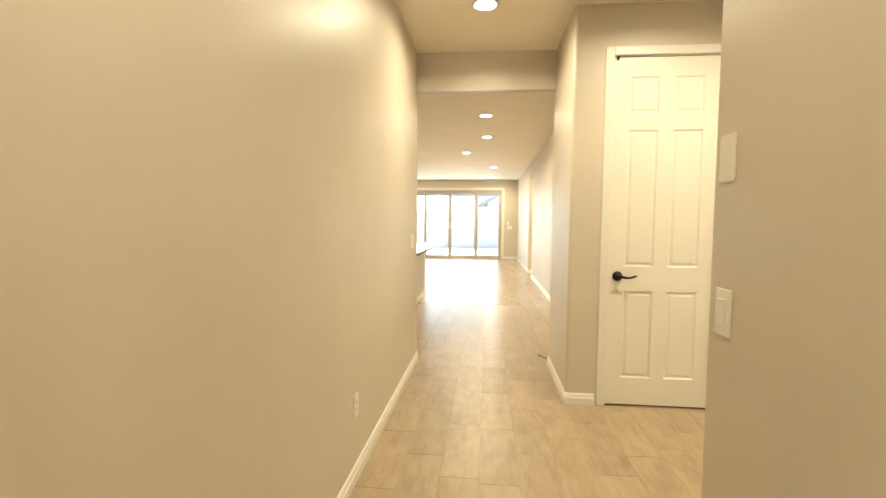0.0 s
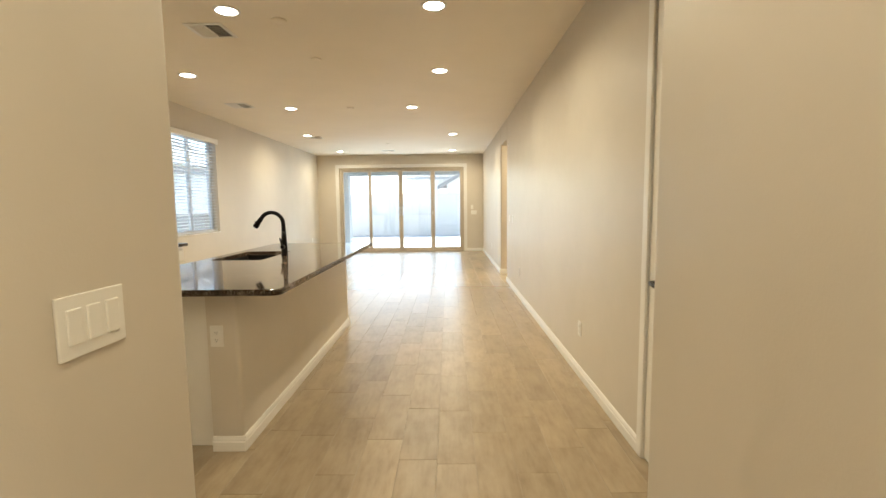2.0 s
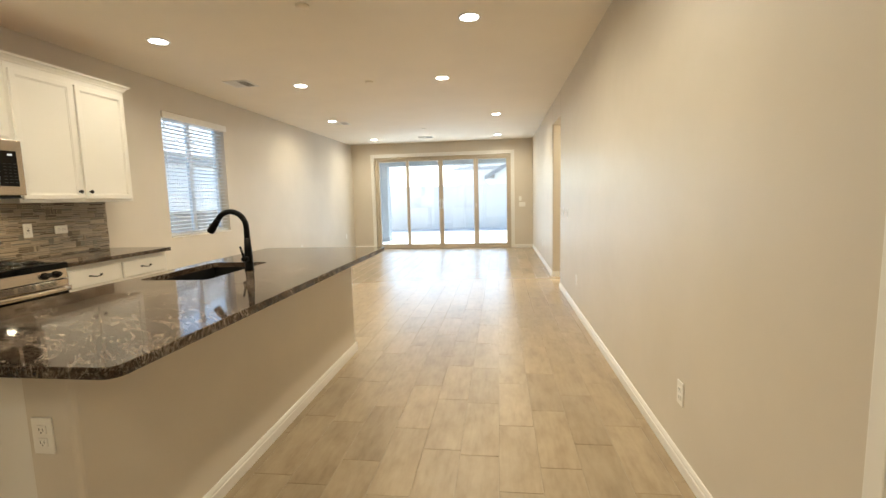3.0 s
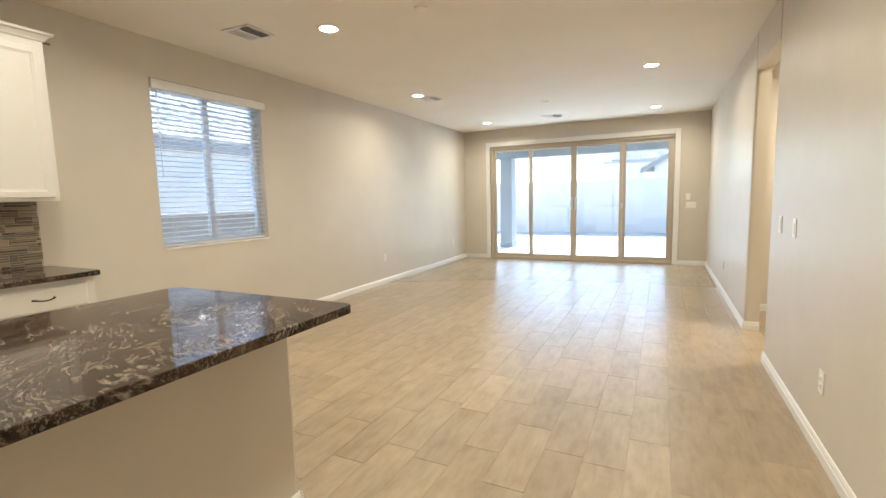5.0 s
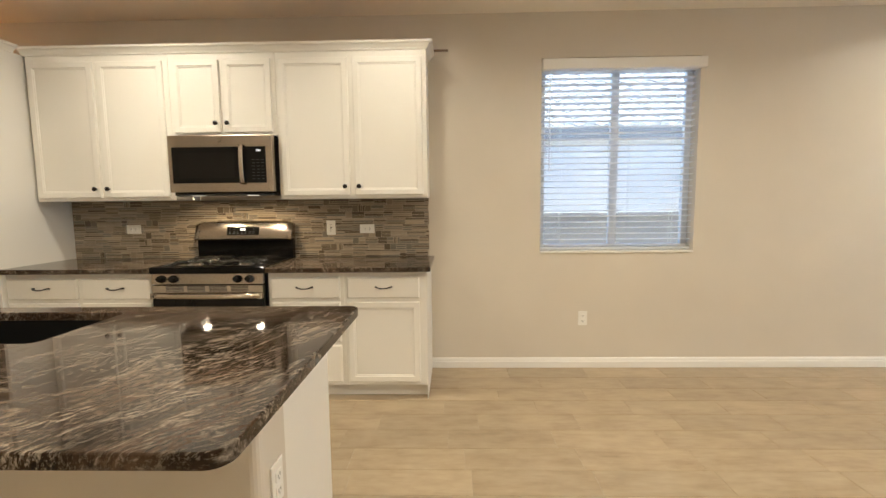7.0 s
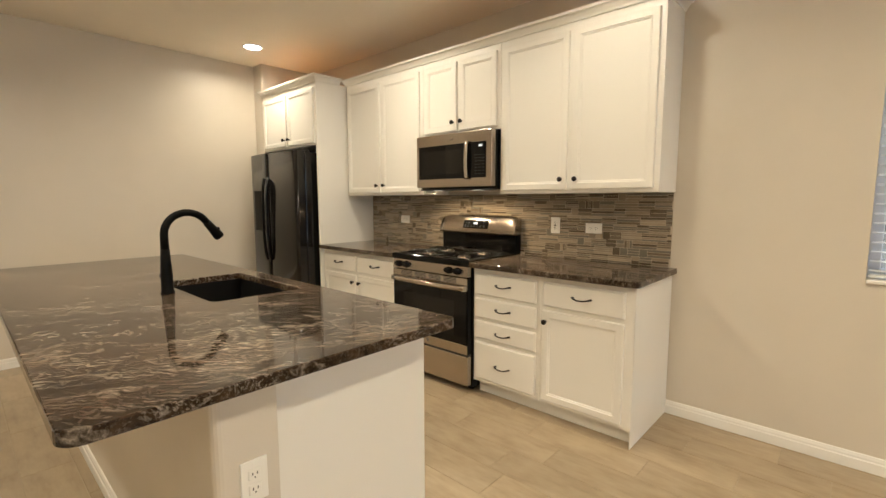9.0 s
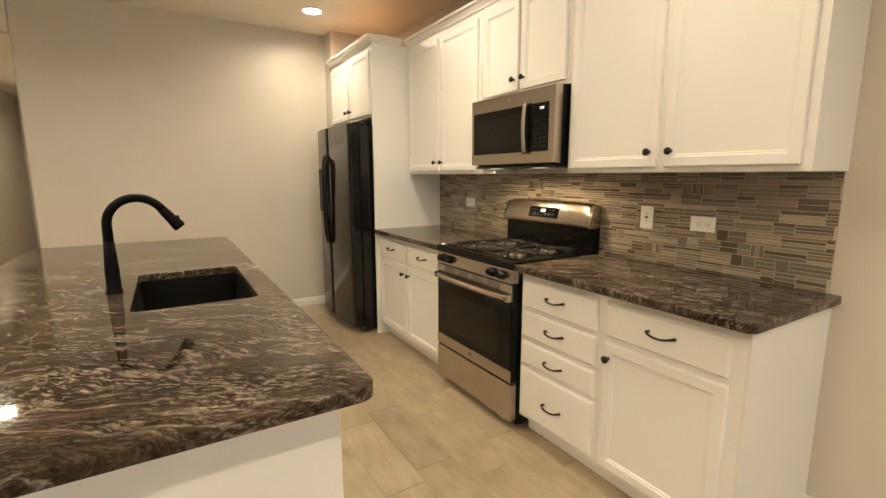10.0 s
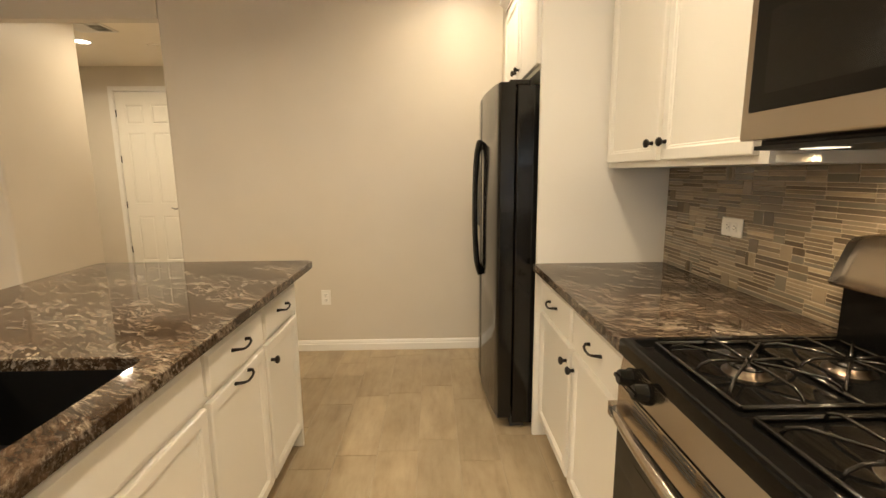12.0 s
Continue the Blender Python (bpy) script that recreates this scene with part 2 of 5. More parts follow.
def make_glass(name, tint, gloss_rough=0.01):
    m = bpy.data.materials.new(name)
    m.use_nodes = True
    nt = m.node_tree
    nt.nodes.remove(nt.nodes["Principled BSDF"])
    tr = nt.nodes.new("ShaderNodeBsdfTransparent")
    tr.inputs[0].default_value = (*tint, 1)
    gl = nt.nodes.new("ShaderNodeBsdfGlossy")
    gl.inputs["Roughness"].default_value = gloss_rough
    lw = nt.nodes.new("ShaderNodeLayerWeight")
    lw.inputs["Blend"].default_value = 0.5
    pw = nt.nodes.new("ShaderNodeMath")
    pw.operation = "POWER"
    pw.inputs[1].default_value = 5.0
    fr = nt.nodes.new("ShaderNodeMath")
    fr.operation = "MULTIPLY_ADD"
    fr.inputs[1].default_value, fr.inputs[2].default_value = 0.6, 0.10
    nt.links.new(lw.outputs["Facing"], pw.inputs[0])
    nt.links.new(pw.outputs[0], fr.inputs[0])
    mx = nt.nodes.new("ShaderNodeMixShader")
    nt.links.new(fr.outputs[0], mx.inputs[0])
    nt.links.new(tr.outputs[0], mx.inputs[1])
    nt.links.new(gl.outputs[0], mx.inputs[2])
    nt.links.new(mx.outputs[0], nt.nodes["Material Output"].inputs[0])
    return m


M_GLASS = make_glass("clear_glass", (0.93, 0.96, 0.97))


def make_mosaic():
    m = material("mosaic_strip", (0.2, 0.18, 0.15), 0.22, spec=0.5)
    info = node(m, "ShaderNodeObjectInfo").outputs["Random"]
    isl = node(m, "ShaderNodeNewGeometry").outputs["Random Per Island"]
    add = node(m, "ShaderNodeMath")
    add.operation = "ADD"
    link(m, info, add.inputs[0])
    link(m, isl, add.inputs[1])
    fr = node(m, "ShaderNodeMath")
    fr.operation = "FRACT"
    link(m, add.outputs[0], fr.inputs[0])
    r = node(m, "ShaderNodeValToRGB")
    r.color_ramp.interpolation = "CONSTANT"
    stops = [(0.0, (0.125, 0.098, 0.068)), (0.20, (0.205, 0.163, 0.114)), (0.42, (0.262, 0.212, 0.150)), (0.60, (0.175, 0.152, 0.116)),
             (0.80, (0.320, 0.256, 0.176)), (0.92, (0.410, 0.330, 0.226))]
    els = r.color_ramp.elements
    while len(els) < len(stops):
        els.new(0.5)
    for e, (p, c) in zip(els, stops):
        e.position, e.color = p, (*c, 1)
    link(m, fr.outputs[0], r.inputs[0])
    v = coords(m, (1, 0.3, 1))
    n = noise_out(m, v, 60, 4)
    mix = node(m, "ShaderNodeMix")
    mix.data_type = "RGBA"
    mix.blend_type = "MULTIPLY"
    mix.inputs["Factor"].default_value = 0.5
    link(m, r.outputs[0], mix.inputs["A"])
    link(m, ramp(m, n, [(0.3, grey(0.7)), (0.7, grey(1.0))]), mix.inputs["B"])
    link(m, mix.outputs["Result"], bsdf(m).inputs["Base Color"])
    link(m, ramp(m, fr.outputs[0], [(0.0, grey(0.10)), (0.5, grey(0.30)), (1.0, grey(0.50))]), bsdf(m).inputs["Roughness"])
    return m


M_MOSAIC = make_mosaic()
M_STUCCO = painted("stucco", (0.86, 0.83, 0.77), 0.9, 0.05, 60, 0.5)
# dark bluish colour carries the shade on the patio cover's stucco
M_PATIO_SHADED = painted("shaded_stucco", (0.32, 0.345, 0.36), 0.9, 0.05, 60, 0.5)
M_BLOCK = painted("concrete_block", (0.30, 0.29, 0.275), 0.9, 0.08, 40, 0.5)
M_BLOCK_PALE = painted("pale_block", (0.74, 0.68, 0.61), 0.9, 0.06, 40, 0.4)
M_CONCRETE = painted("concrete_slab", (0.75, 0.74, 0.72), 0.8, 0.06, 50, 0.2)
M_GRAVEL = painted("pale_gravel", (0.62, 0.58, 0.52), 0.95, 0.2, 25, 1.0)
M_ROOF = painted("roof_tile", (0.74, 0.72, 0.70), 0.8, 0.12, 30, 0.3)
M_ROOF_PALE = painted("pale_roof_tile", (0.52, 0.49, 0.46), 0.8, 0.06, 30, 0.2)
M_FASCIA = painted("fascia", (0.30, 0.285, 0.27), 0.7, 0.05, 30, 0.1)

# ---- mesh helpers ----
def cube(bm, x0, x1, y0, y1, z0, z1):
    """One box in the bmesh; returns its vertices."""
    vs = [bm.verts.new((x, y, z)) for x in (x0, x1) for y in (y0, y1) for z in (z0, z1)]
    for f in ((0, 1, 3, 2), (4, 6, 7, 5), (0, 4, 5, 1), (2, 3, 7, 6), (0, 2, 6, 4), (1, 5, 7, 3)):
        bm.faces.new([vs[i] for i in f])
    return vs


def box(x0, x1, y0, y1, z0, z1, bevel=0.0, seg=2):
    bm = bmesh.new()
    cube(bm, x0, x1, y0, y1, z0, z1)
    if bevel:
        bmesh.ops.bevel(bm, geom=bm.edges[:], offset=bevel, segments=seg, affect="EDGES", profile=0.5)
    return bm


def tube(bm, pts, r, n=8, caps=True):
    """A round bar swept along points; r is one radius or one for each point."""
    pts = [Vector(p) for p in pts]
    rs = r if isinstance(r, (list, tuple)) else [r] * len(pts)
    rings = []
    up = None
    for i, p in enumerate(pts):
        d = (pts[min(i + 1, len(pts) - 1)] - pts[max(i - 1, 0)]).normalized()
        if up is None:
            up = Vector((0, 0, 1)) if abs(d.z) < 0.9 else Vector((1, 0, 0))
        a = d.cross(up).normalized()
        b = a.cross(d).normalized()
        up = b
        rings.append([bm.verts.new(p + rs[i] * (math.cos(2 * math.pi * k / n) * a + math.sin(2 * math.pi * k / n) * b)) for k in range(n)])
    for r0, r1 in zip(rings, rings[1:]):
        for k in range(n):
            f = bm.faces.new((r0[k], r0[(k + 1) % n], r1[(k + 1) % n], r1[k]))
            f.smooth = True
    if caps:
        bm.faces.new(rings[0][::-1])
        bm.faces.new(rings[-1])
    return bm


def lathe(bm, profile, n=20, m=None):
    """Turns (radius, height) pairs round the z axis, then moves them by m."""
    m = m or Matrix()
    rings = []
    for r, z in profile:
        rings.append([bm.verts.new(m @ Vector((r * math.cos(2 * math.pi * k / n), r * math.sin(2 * math.pi * k / n), z))) for k in range(n)])
    for r0, r1 in zip(rings, rings[1:]):
        for k in range(n):
            f = bm.faces.new((r0[k], r0[(k + 1) % n], r1[(k + 1) % n], r1[k]))
            f.smooth = True
    bm.faces.new(rings[0][::-1])
    bm.faces.new(rings[-1])
    return bm


ALONG_X = Matrix.Rotation(radians(90), 4, "Y")


def mesh_of(name, bm, mat):
    bmesh.ops.recalc_face_normals(bm, faces=bm.faces[:])
    me = bpy.data.meshes.new(name)
    bm.to_mesh(me)
    bm.free()
    me.materials.append(mat)
    return me


def part(name, bm, mat, parent, label=""):
    ob = new(name, mesh_of(name, bm, mat))
    ob.parent = parent
    if label:
        ob["label"] = label
    return ob


def thing(name, label, category, group="", kind="", at=(0, 0, 0), rz=0):
    ob = new(name)
    ob.empty_display_size = 0.1
    ob.matrix_basis = pose(*at, 0, 0, rz)
    return tagged(ob, label, category, group, kind)


def solid(name, bm, mat, label="", category="", kind="", group=""):
    return tagged(new(name, mesh_of(name, bm, mat)), label, category, group, kind)


def pierced(u0, u1, z0, z1, holes):
    """Rectangles that fill u0..u1, z0..z1 round holes (ua, ub, za, zb)."""
    cuts = sorted({u0, u1, *(h[0] for h in holes), *(h[1] for h in holes)})
    out = []
    for a, b in zip(cuts, cuts[1:]):
        spans = sorted((h[2], h[3]) for h in holes if h[0] <= a and h[1] >= b)
        z = z0
        for za, zb in spans:
            if za > z:
                out.append((a, b, z, za))
            z = zb
        if z < z1:
            out.append((a, b, z, z1))
    return out


def round_edges(bm, corners, r, seg=4):
    """Bullnose: rounds the upright edges at the given x, y."""
    es = [e for e in bm.edges for cx, cy in corners
          if all(abs(v.co.x - cx) < 1e-4 and abs(v.co.y - cy) < 1e-4 for v in e.verts)]
    if es:
        bmesh.ops.bevel(bm, geom=es, offset=r, segments=seg, affect="EDGES", profile=0.5)


def wall_x(name, x0, x1, y0, y1, holes=(), corners=(), z0=-0.05, z1=CEIL, label="beige painted wall", mat=None):
    """A wall that runs along y, between the faces x0 and x1."""
    bm = bmesh.new()
    for a, b, za, zb in pierced(y0, y1, z0, z1, holes):
        cube(bm, x0, x1, a, b, za, zb)
    round_edges(bm, corners, 0.022)
    return solid(name, bm, mat or M_WALL, label, "wall", "structure")


def wall_y(name, y0, y1, x0, x1, holes=(), corners=(), z0=-0.05, z1=CEIL, label="beige painted wall", mat=None):
    bm = bmesh.new()
    for a, b, za, zb in pierced(x0, x1, z0, z1, holes):
        cube(bm, a, b, y0, y1, za, zb)
    round_edges(bm, corners, 0.022)
    return solid(name, bm, mat or M_WALL, label, "wall", "structure")


def baseboard(p0, p1, normal, h=0.083, t=0.014):
    """A moulded board from p0 to p1 on the floor, its face towards normal."""
    (xa, ya), (xb, yb), (nx, ny) = p0, p1, normal
    bm = bmesh.new()
    prof = [(0, 0.001), (t, 0.001), (t, h * 0.62), (t * 0.72, h * 0.68), (t * 0.72, h * 0.80), (t * 0.35, h * 0.97), (0, h)]
    rings = [[bm.verts.new((x + nx * d, y + ny * d, z)) for d, z in prof] for x, y in ((xa, ya), (xb, yb))]
    n = len(prof)
    for k in range(n):
        bm.faces.new((rings[0][k], rings[0][(k + 1) % n], rings[1][(k + 1) % n], rings[1][k]))
    bm.faces.new(rings[0][::-1])
    bm.faces.new(rings[1])
    return solid("baseboard", bm, M_TRIM, "white painted baseboard along the wall foot", "baseboard", "structure")

# ---- the shell ----
WEST, EAST, NORTH, KIT = -3.5, 1.187, 16.0, 4.23      # faces of the great room
HALL_W, HALL_E, ENTRY_E = -0.49, 0.710, 0.723         # faces of the hallway
WIN = (9.17, 10.36, 0.94, 2.41)
SLIDE = (-2.90, 0.64, -0.05, 2.385)
ARCH = (10.80, 11.73, -0.05, 2.41)
PANTRY = (4.590, 5.335, -0.05, 2.40)
CLOSET = (0.965, 1.695, -0.05, 2.41)
GARAGE = (0.94, 1.76, -0.05, 2.45)

ceiling = bmesh.new()
cube(ceiling, -3.66, 4.42, -2.12, 16.16, CEIL, CEIL + 0.12)
solid("ceiling", ceiling, M_CEIL, "smooth off-white painted ceiling", "ceiling", "structure")

wall_x("wall_west", WEST - 0.15, WEST, KIT - 0.12, NORTH + 0.16, [WIN])
wall_y("wall_north", NORTH, NORTH + 0.16, WEST, EAST + 0.12, [SLIDE])
wall_x("wall_east", EAST, EAST + 0.12, KIT, NORTH, [PANTRY, ARCH],
       [(EAST, ARCH[0]), (EAST, ARCH[1])])
wall_y("wall_kitchen", KIT - 0.12, KIT, WEST, HALL_W - 0.12)
wall_x("wall_hall_west", HALL_W - 0.12, HALL_W, -2.0, KIT, (), [(HALL_W, KIT)])
wall_y("header_beam", 4.137, KIT - 0.002, HALL_W, HALL_E, z0=2.417, label="beige painted header over the hallway opening")
wall_x("wall_passage", HALL_E, HALL_E + 0.12, 3.345, KIT + 0.003, (), [(HALL_E, 3.345), (HALL_E, KIT + 0.003)])
wall_y("wall_passage_back", KIT - 0.12, KIT, HALL_E + 0.12, EAST + 0.12)
wall_y("wall_closet", 3.345, 3.453, HALL_E + 0.12, 1.95, [CLOSET])
wall_x("wall_pilaster", 1.80, 1.95, 3.25, 3.345, (), [(1.80, 3.25), (1.95, 3.25)])
wall_x("wall_closet_return", 1.83, 1.95, 3.453, 4.57)
wall_x("wall_hall_east", ENTRY_E, ENTRY_E + 0.12, -2.0, 1.39, (), [(ENTRY_E, 1.39)])
wall_y("wall_garage", 1.27, 1.39, ENTRY_E + 0.12, 4.3, [GARAGE])
wall_y("wall_south", -2.12, -2.0, HALL_W - 0.12, ENTRY_E + 0.12)
wall_y("wall_side_room", 4.45, 4.57, 1.95, 4.3, [(1.96, 2.86, -0.05, 2.39), (3.04, 4.1, -0.05, 2.41)],
       [(2.86, 4.45), (3.04, 4.45)])
wall_x("wall_far_east", 4.3, 4.42, 1.27, 6.62)
wall_y("wall_side_room_back", 6.5, 6.62, EAST + 0.12, 4.3)
wall_y("wall_arch_south", 10.38, 10.5, EAST + 0.12, 2.9)
wall_y("wall_arch_north", 12.6, 12.72, EAST + 0.12, 2.9)
wall_x("wall_arch_back", 2.9, 3.02, 10.38, 12.72)
# wall stub beside the refrigerator
stub = bmesh.new()
cube(stub, WEST, -2.875, KIT, 4.415, -0.05, CEIL)
round_edges(stub, [(-2.875, 4.415)], 0.02)
solid("wall_stub", stub, M_WALL, "short beige wall stub beside the refrigerator", "wall", "structure")

for a, b, n in (((HALL_W, -2.0), (HALL_W, KIT), (1, 0)), ((HALL_W, KIT), (-2.875, KIT), (0, 1)),
                ((HALL_E, 3.345), (HALL_E, KIT), (-1, 0)), ((HALL_E - 0.014, 3.345), (0.905, 3.345), (0, -1)),
                ((1.755, 3.345), (1.80, 3.345), (0, -1)), ((1.80, 3.345), (1.80, 3.25), (-1, 0)), ((1.786, 3.25), (1.964, 3.25), (0, -1)), ((1.95, 3.25), (1.95, 4.45), (1, 0)),
                ((ENTRY_E, -2.0), (ENTRY_E, 1.39), (-1, 0)), ((ENTRY_E, 1.39), (0.88, 1.39), (0, 1)), ((1.82, 1.39), (4.3, 1.39), (0, 1)),
                ((2.86, 4.45), (3.04, 4.45), (0, -1)), ((HALL_E, KIT + 0.003), (EAST, KIT + 0.003), (0, 1)),
                ((EAST, KIT), (EAST, 4.525), (-1, 0)), ((EAST, 5.384), (EAST, ARCH[0]), (-1, 0)), ((EAST, ARCH[1]), (EAST, NORTH), (-1, 0)),
                ((EAST, ARCH[1]), (EAST + 0.12, ARCH[1]), (0, -1)), ((EAST, ARCH[0]), (EAST + 0.12, ARCH[0]), (0, 1)),
                ((0.731, NORTH), (EAST, NORTH), (0, -1)), ((WEST, NORTH), (-2.991, NORTH), (0, -1)),
                ((WEST, 8.305), (WEST, NORTH), (1, 0)), ((EAST + 0.12, 12.6), (2.9, 12.6), (0, -1)), ((2.9, 10.5), (2.9, 12.6), (-1, 0)),
                ((4.3, 1.39), (4.3, 6.5), (-1, 0)), ((1.345, 6.5), (4.3, 6.5), (0, -1))):
    baseboard(a, b, n)


# ---- doors ----
def six_panel_leaf(w, h, t=0.035):
    """A moulded slab, 0..w along x, 0..h up, its face at y = 0 towards -y."""
    bm = bmesh.new()
    m = 0.105 * w / 0.71
    mid = 0.095 * w / 0.71
    pw = (w - 2 * m - mid) / 2
    xs = [0, m, m + pw, m + pw + mid, w - m, w]
    zs = [0, 0.19, 0.80, 0.97, 1.90, 2.01, 2.255, h]
    grid = [[bm.verts.new((x, 0, z)) for z in zs] for x in xs]
    panels = []
    for i in range(len(xs) - 1):
        for k in range(len(zs) - 1):
            f = bm.faces.new((grid[i][k], grid[i + 1][k], grid[i + 1][k + 1], grid[i][k + 1]))
            if i in (1, 3) and k in (1, 3, 5):
                panels.append(f)
    bm.normal_update()
    border = [e for e in bm.edges if e.is_boundary]
    ext = bmesh.ops.extrude_edge_only(bm, edges=border)
    for v in (g for g in ext["geom"] if isinstance(g, bmesh.types.BMVert)):
        v.co.y += t
    bmesh.ops.holes_fill(bm, edges=[e for e in bm.edges if e.is_boundary], sides=0)
    bm.normal_update()
    bmesh.ops.inset_individual(bm, faces=panels, thickness=0.012, depth=-0.008)
    bmesh.ops.inset_individual(bm, faces=panels, thickness=0.012, depth=0.0)
    bmesh.ops.inset_individual(bm, faces=panels, thickness=0.022, depth=0.006)
    return bm


def lever(door, x, z, toward):
    """A dark lever set on a round rose; toward is the sign of x in which the lever reaches."""
    h = part("door_handle", lathe(bmesh.new(), [(0.033, 0.0), (0.034, 0.006), (0.030, 0.011), (0.014, 0.014), (0.012, 0.05)], 22,
                                  Matrix.Translation((x, 0, z)) @ Matrix.Rotation(radians(90), 4, "X")), M_BRONZE, door, "dark bronze lever handle")
    pts = [(x, -0.045, z), (x + toward * 0.02, -0.052, z + 0.001), (x + toward * 0.05, -0.053, z - 0.006), (x + toward * 0.08, -0.052, z - 0.004),
           (x + toward * 0.105, -0.051, z + 0.006), (x + toward * 0.118, -0.050, z + 0.009)]
    part("lever", tube(bmesh.new(), pts, [0.011, 0.010, 0.008, 0.007, 0.006, 0.004], 10), M_BRONZE, h)


def hinge(door, x, z):
    bm = bmesh.new()
    tube(bm, [(x, -0.006, z - 0.045), (x, -0.006, z + 0.045)], 0.007, 8)
    cube(bm, x - 0.014, x + 0.004, -0.003, 0.002, z - 0.045, z + 0.045)
    part("hinge", bm, M_BRONZE, door)


def casing(door, w, h, cw=0.058, gap=0.006):
    """Flat moulded casing round an opening 0..w, 0..h, standing proud towards -y, and the jamb inside it."""
    for nm, (x0, x1, z0, z1) in (("casing", (-cw - gap, -gap, 0.0, h + cw + gap)), ("casing", (w + gap, w + cw + gap, 0.0, h + cw + gap)),
                                 ("casing", (-gap, w + gap, h + gap, h + cw + gap))):
        part(nm, box(x0, x1, -0.030, -0.0145, z0 + 0.001, z1, 0.005), M_TRIM, door)
    for x0, x1, z0, z1 in ((-gap - 0.012, -0.003, 0.001, h + 0.003), (w + 0.003, w + gap + 0.012, 0.001, h + 0.003), (-gap, w + gap, h + 0.003, h + gap + 0.012)):
        part("jamb", box(x0, x1, -0.0143, 0.10, z0, z1), M_TRIM, door)


def hinged_door(name, label, at, rz, w, h, latch_right, bolt=False, set_back=0.0, reach=0.06, lift=0.915):
    d = thing(name, label, "door", kind="structure", at=at, rz=rz)
    casing(d, w, h)
    leaf = part("door_leaf", six_panel_leaf(w, h - 0.012), M_DOOR, d)
    leaf.location = (0, set_back, 0.012)
    lx, tw = (w - reach, -1) if latch_right else (reach, 1)
    lever(d, lx, lift, tw)
    if bolt:
        part("deadbolt", lathe(bmesh.new(), [(0.031, 0.0), (0.031, 0.008), (0.026, 0.016), (0.010, 0.018), (0.009, 0.03)], 20,
                               Matrix.Translation((lx, 0, 1.07)) @ Matrix.Rotation(radians(90), 4, "X")), M_BRONZE, d)
    for z in (0.36, 0.97, 1.57, 2.16):
        hinge(d, -0.001 if latch_right else w + 0.001, z)
    return d


hinged_door("door_1", "white six-panel closet door with dark bronze lever, closed", (0.983, 3.3595, 0), 0, 0.692, 2.395, False)
hinged_door("door_2", "white six-panel pantry door with dark bronze lever, closed", (EAST + 0.0145, 5.318, 0), -90, 0.71, 2.385, False, set_back=-0.012, reach=0.085, lift=0.935)
hinged_door("door_3", "white six-panel garage door with lever and deadbolt, closed", (1.745, 1.3755, 0), 180, 0.79, 2.43, True, True)
catch = thing("door_catch", "small dark hinge-pin catch at the door head", "door catch", at=(0.995, 3.325, 2.372))
part("arm", tube(bmesh.new(), [(0, 0.004, 0.012), (0.004, -0.012, 0.004), (-0.006, -0.022, -0.012)], 0.006, 8), M_BRONZE, catch)
part("pad", lathe(bmesh.new(), [(0.010, 0.0), (0.011, 0.006), (0.007, 0.010)], 12, Matrix.Translation((0, -0.004, 0.008))), M_BRONZE, catch)
stop = thing("door_stop", "short dark rigid door stop at the baseboard end", "door stop", at=(0.70, 4.25, 0.045))
part("rod", tube(bmesh.new(), [(0, 0, 0), (-0.03, 0.05, 0.002), (-0.05, 0.085, 0.003)], 0.004, 8), M_BRONZE, stop)
part("tip", tube(bmesh.new(), [(-0.05, 0.085, 0.003), (-0.058, 0.099, 0.003)], 0.008, 8), M_GASKET, stop)


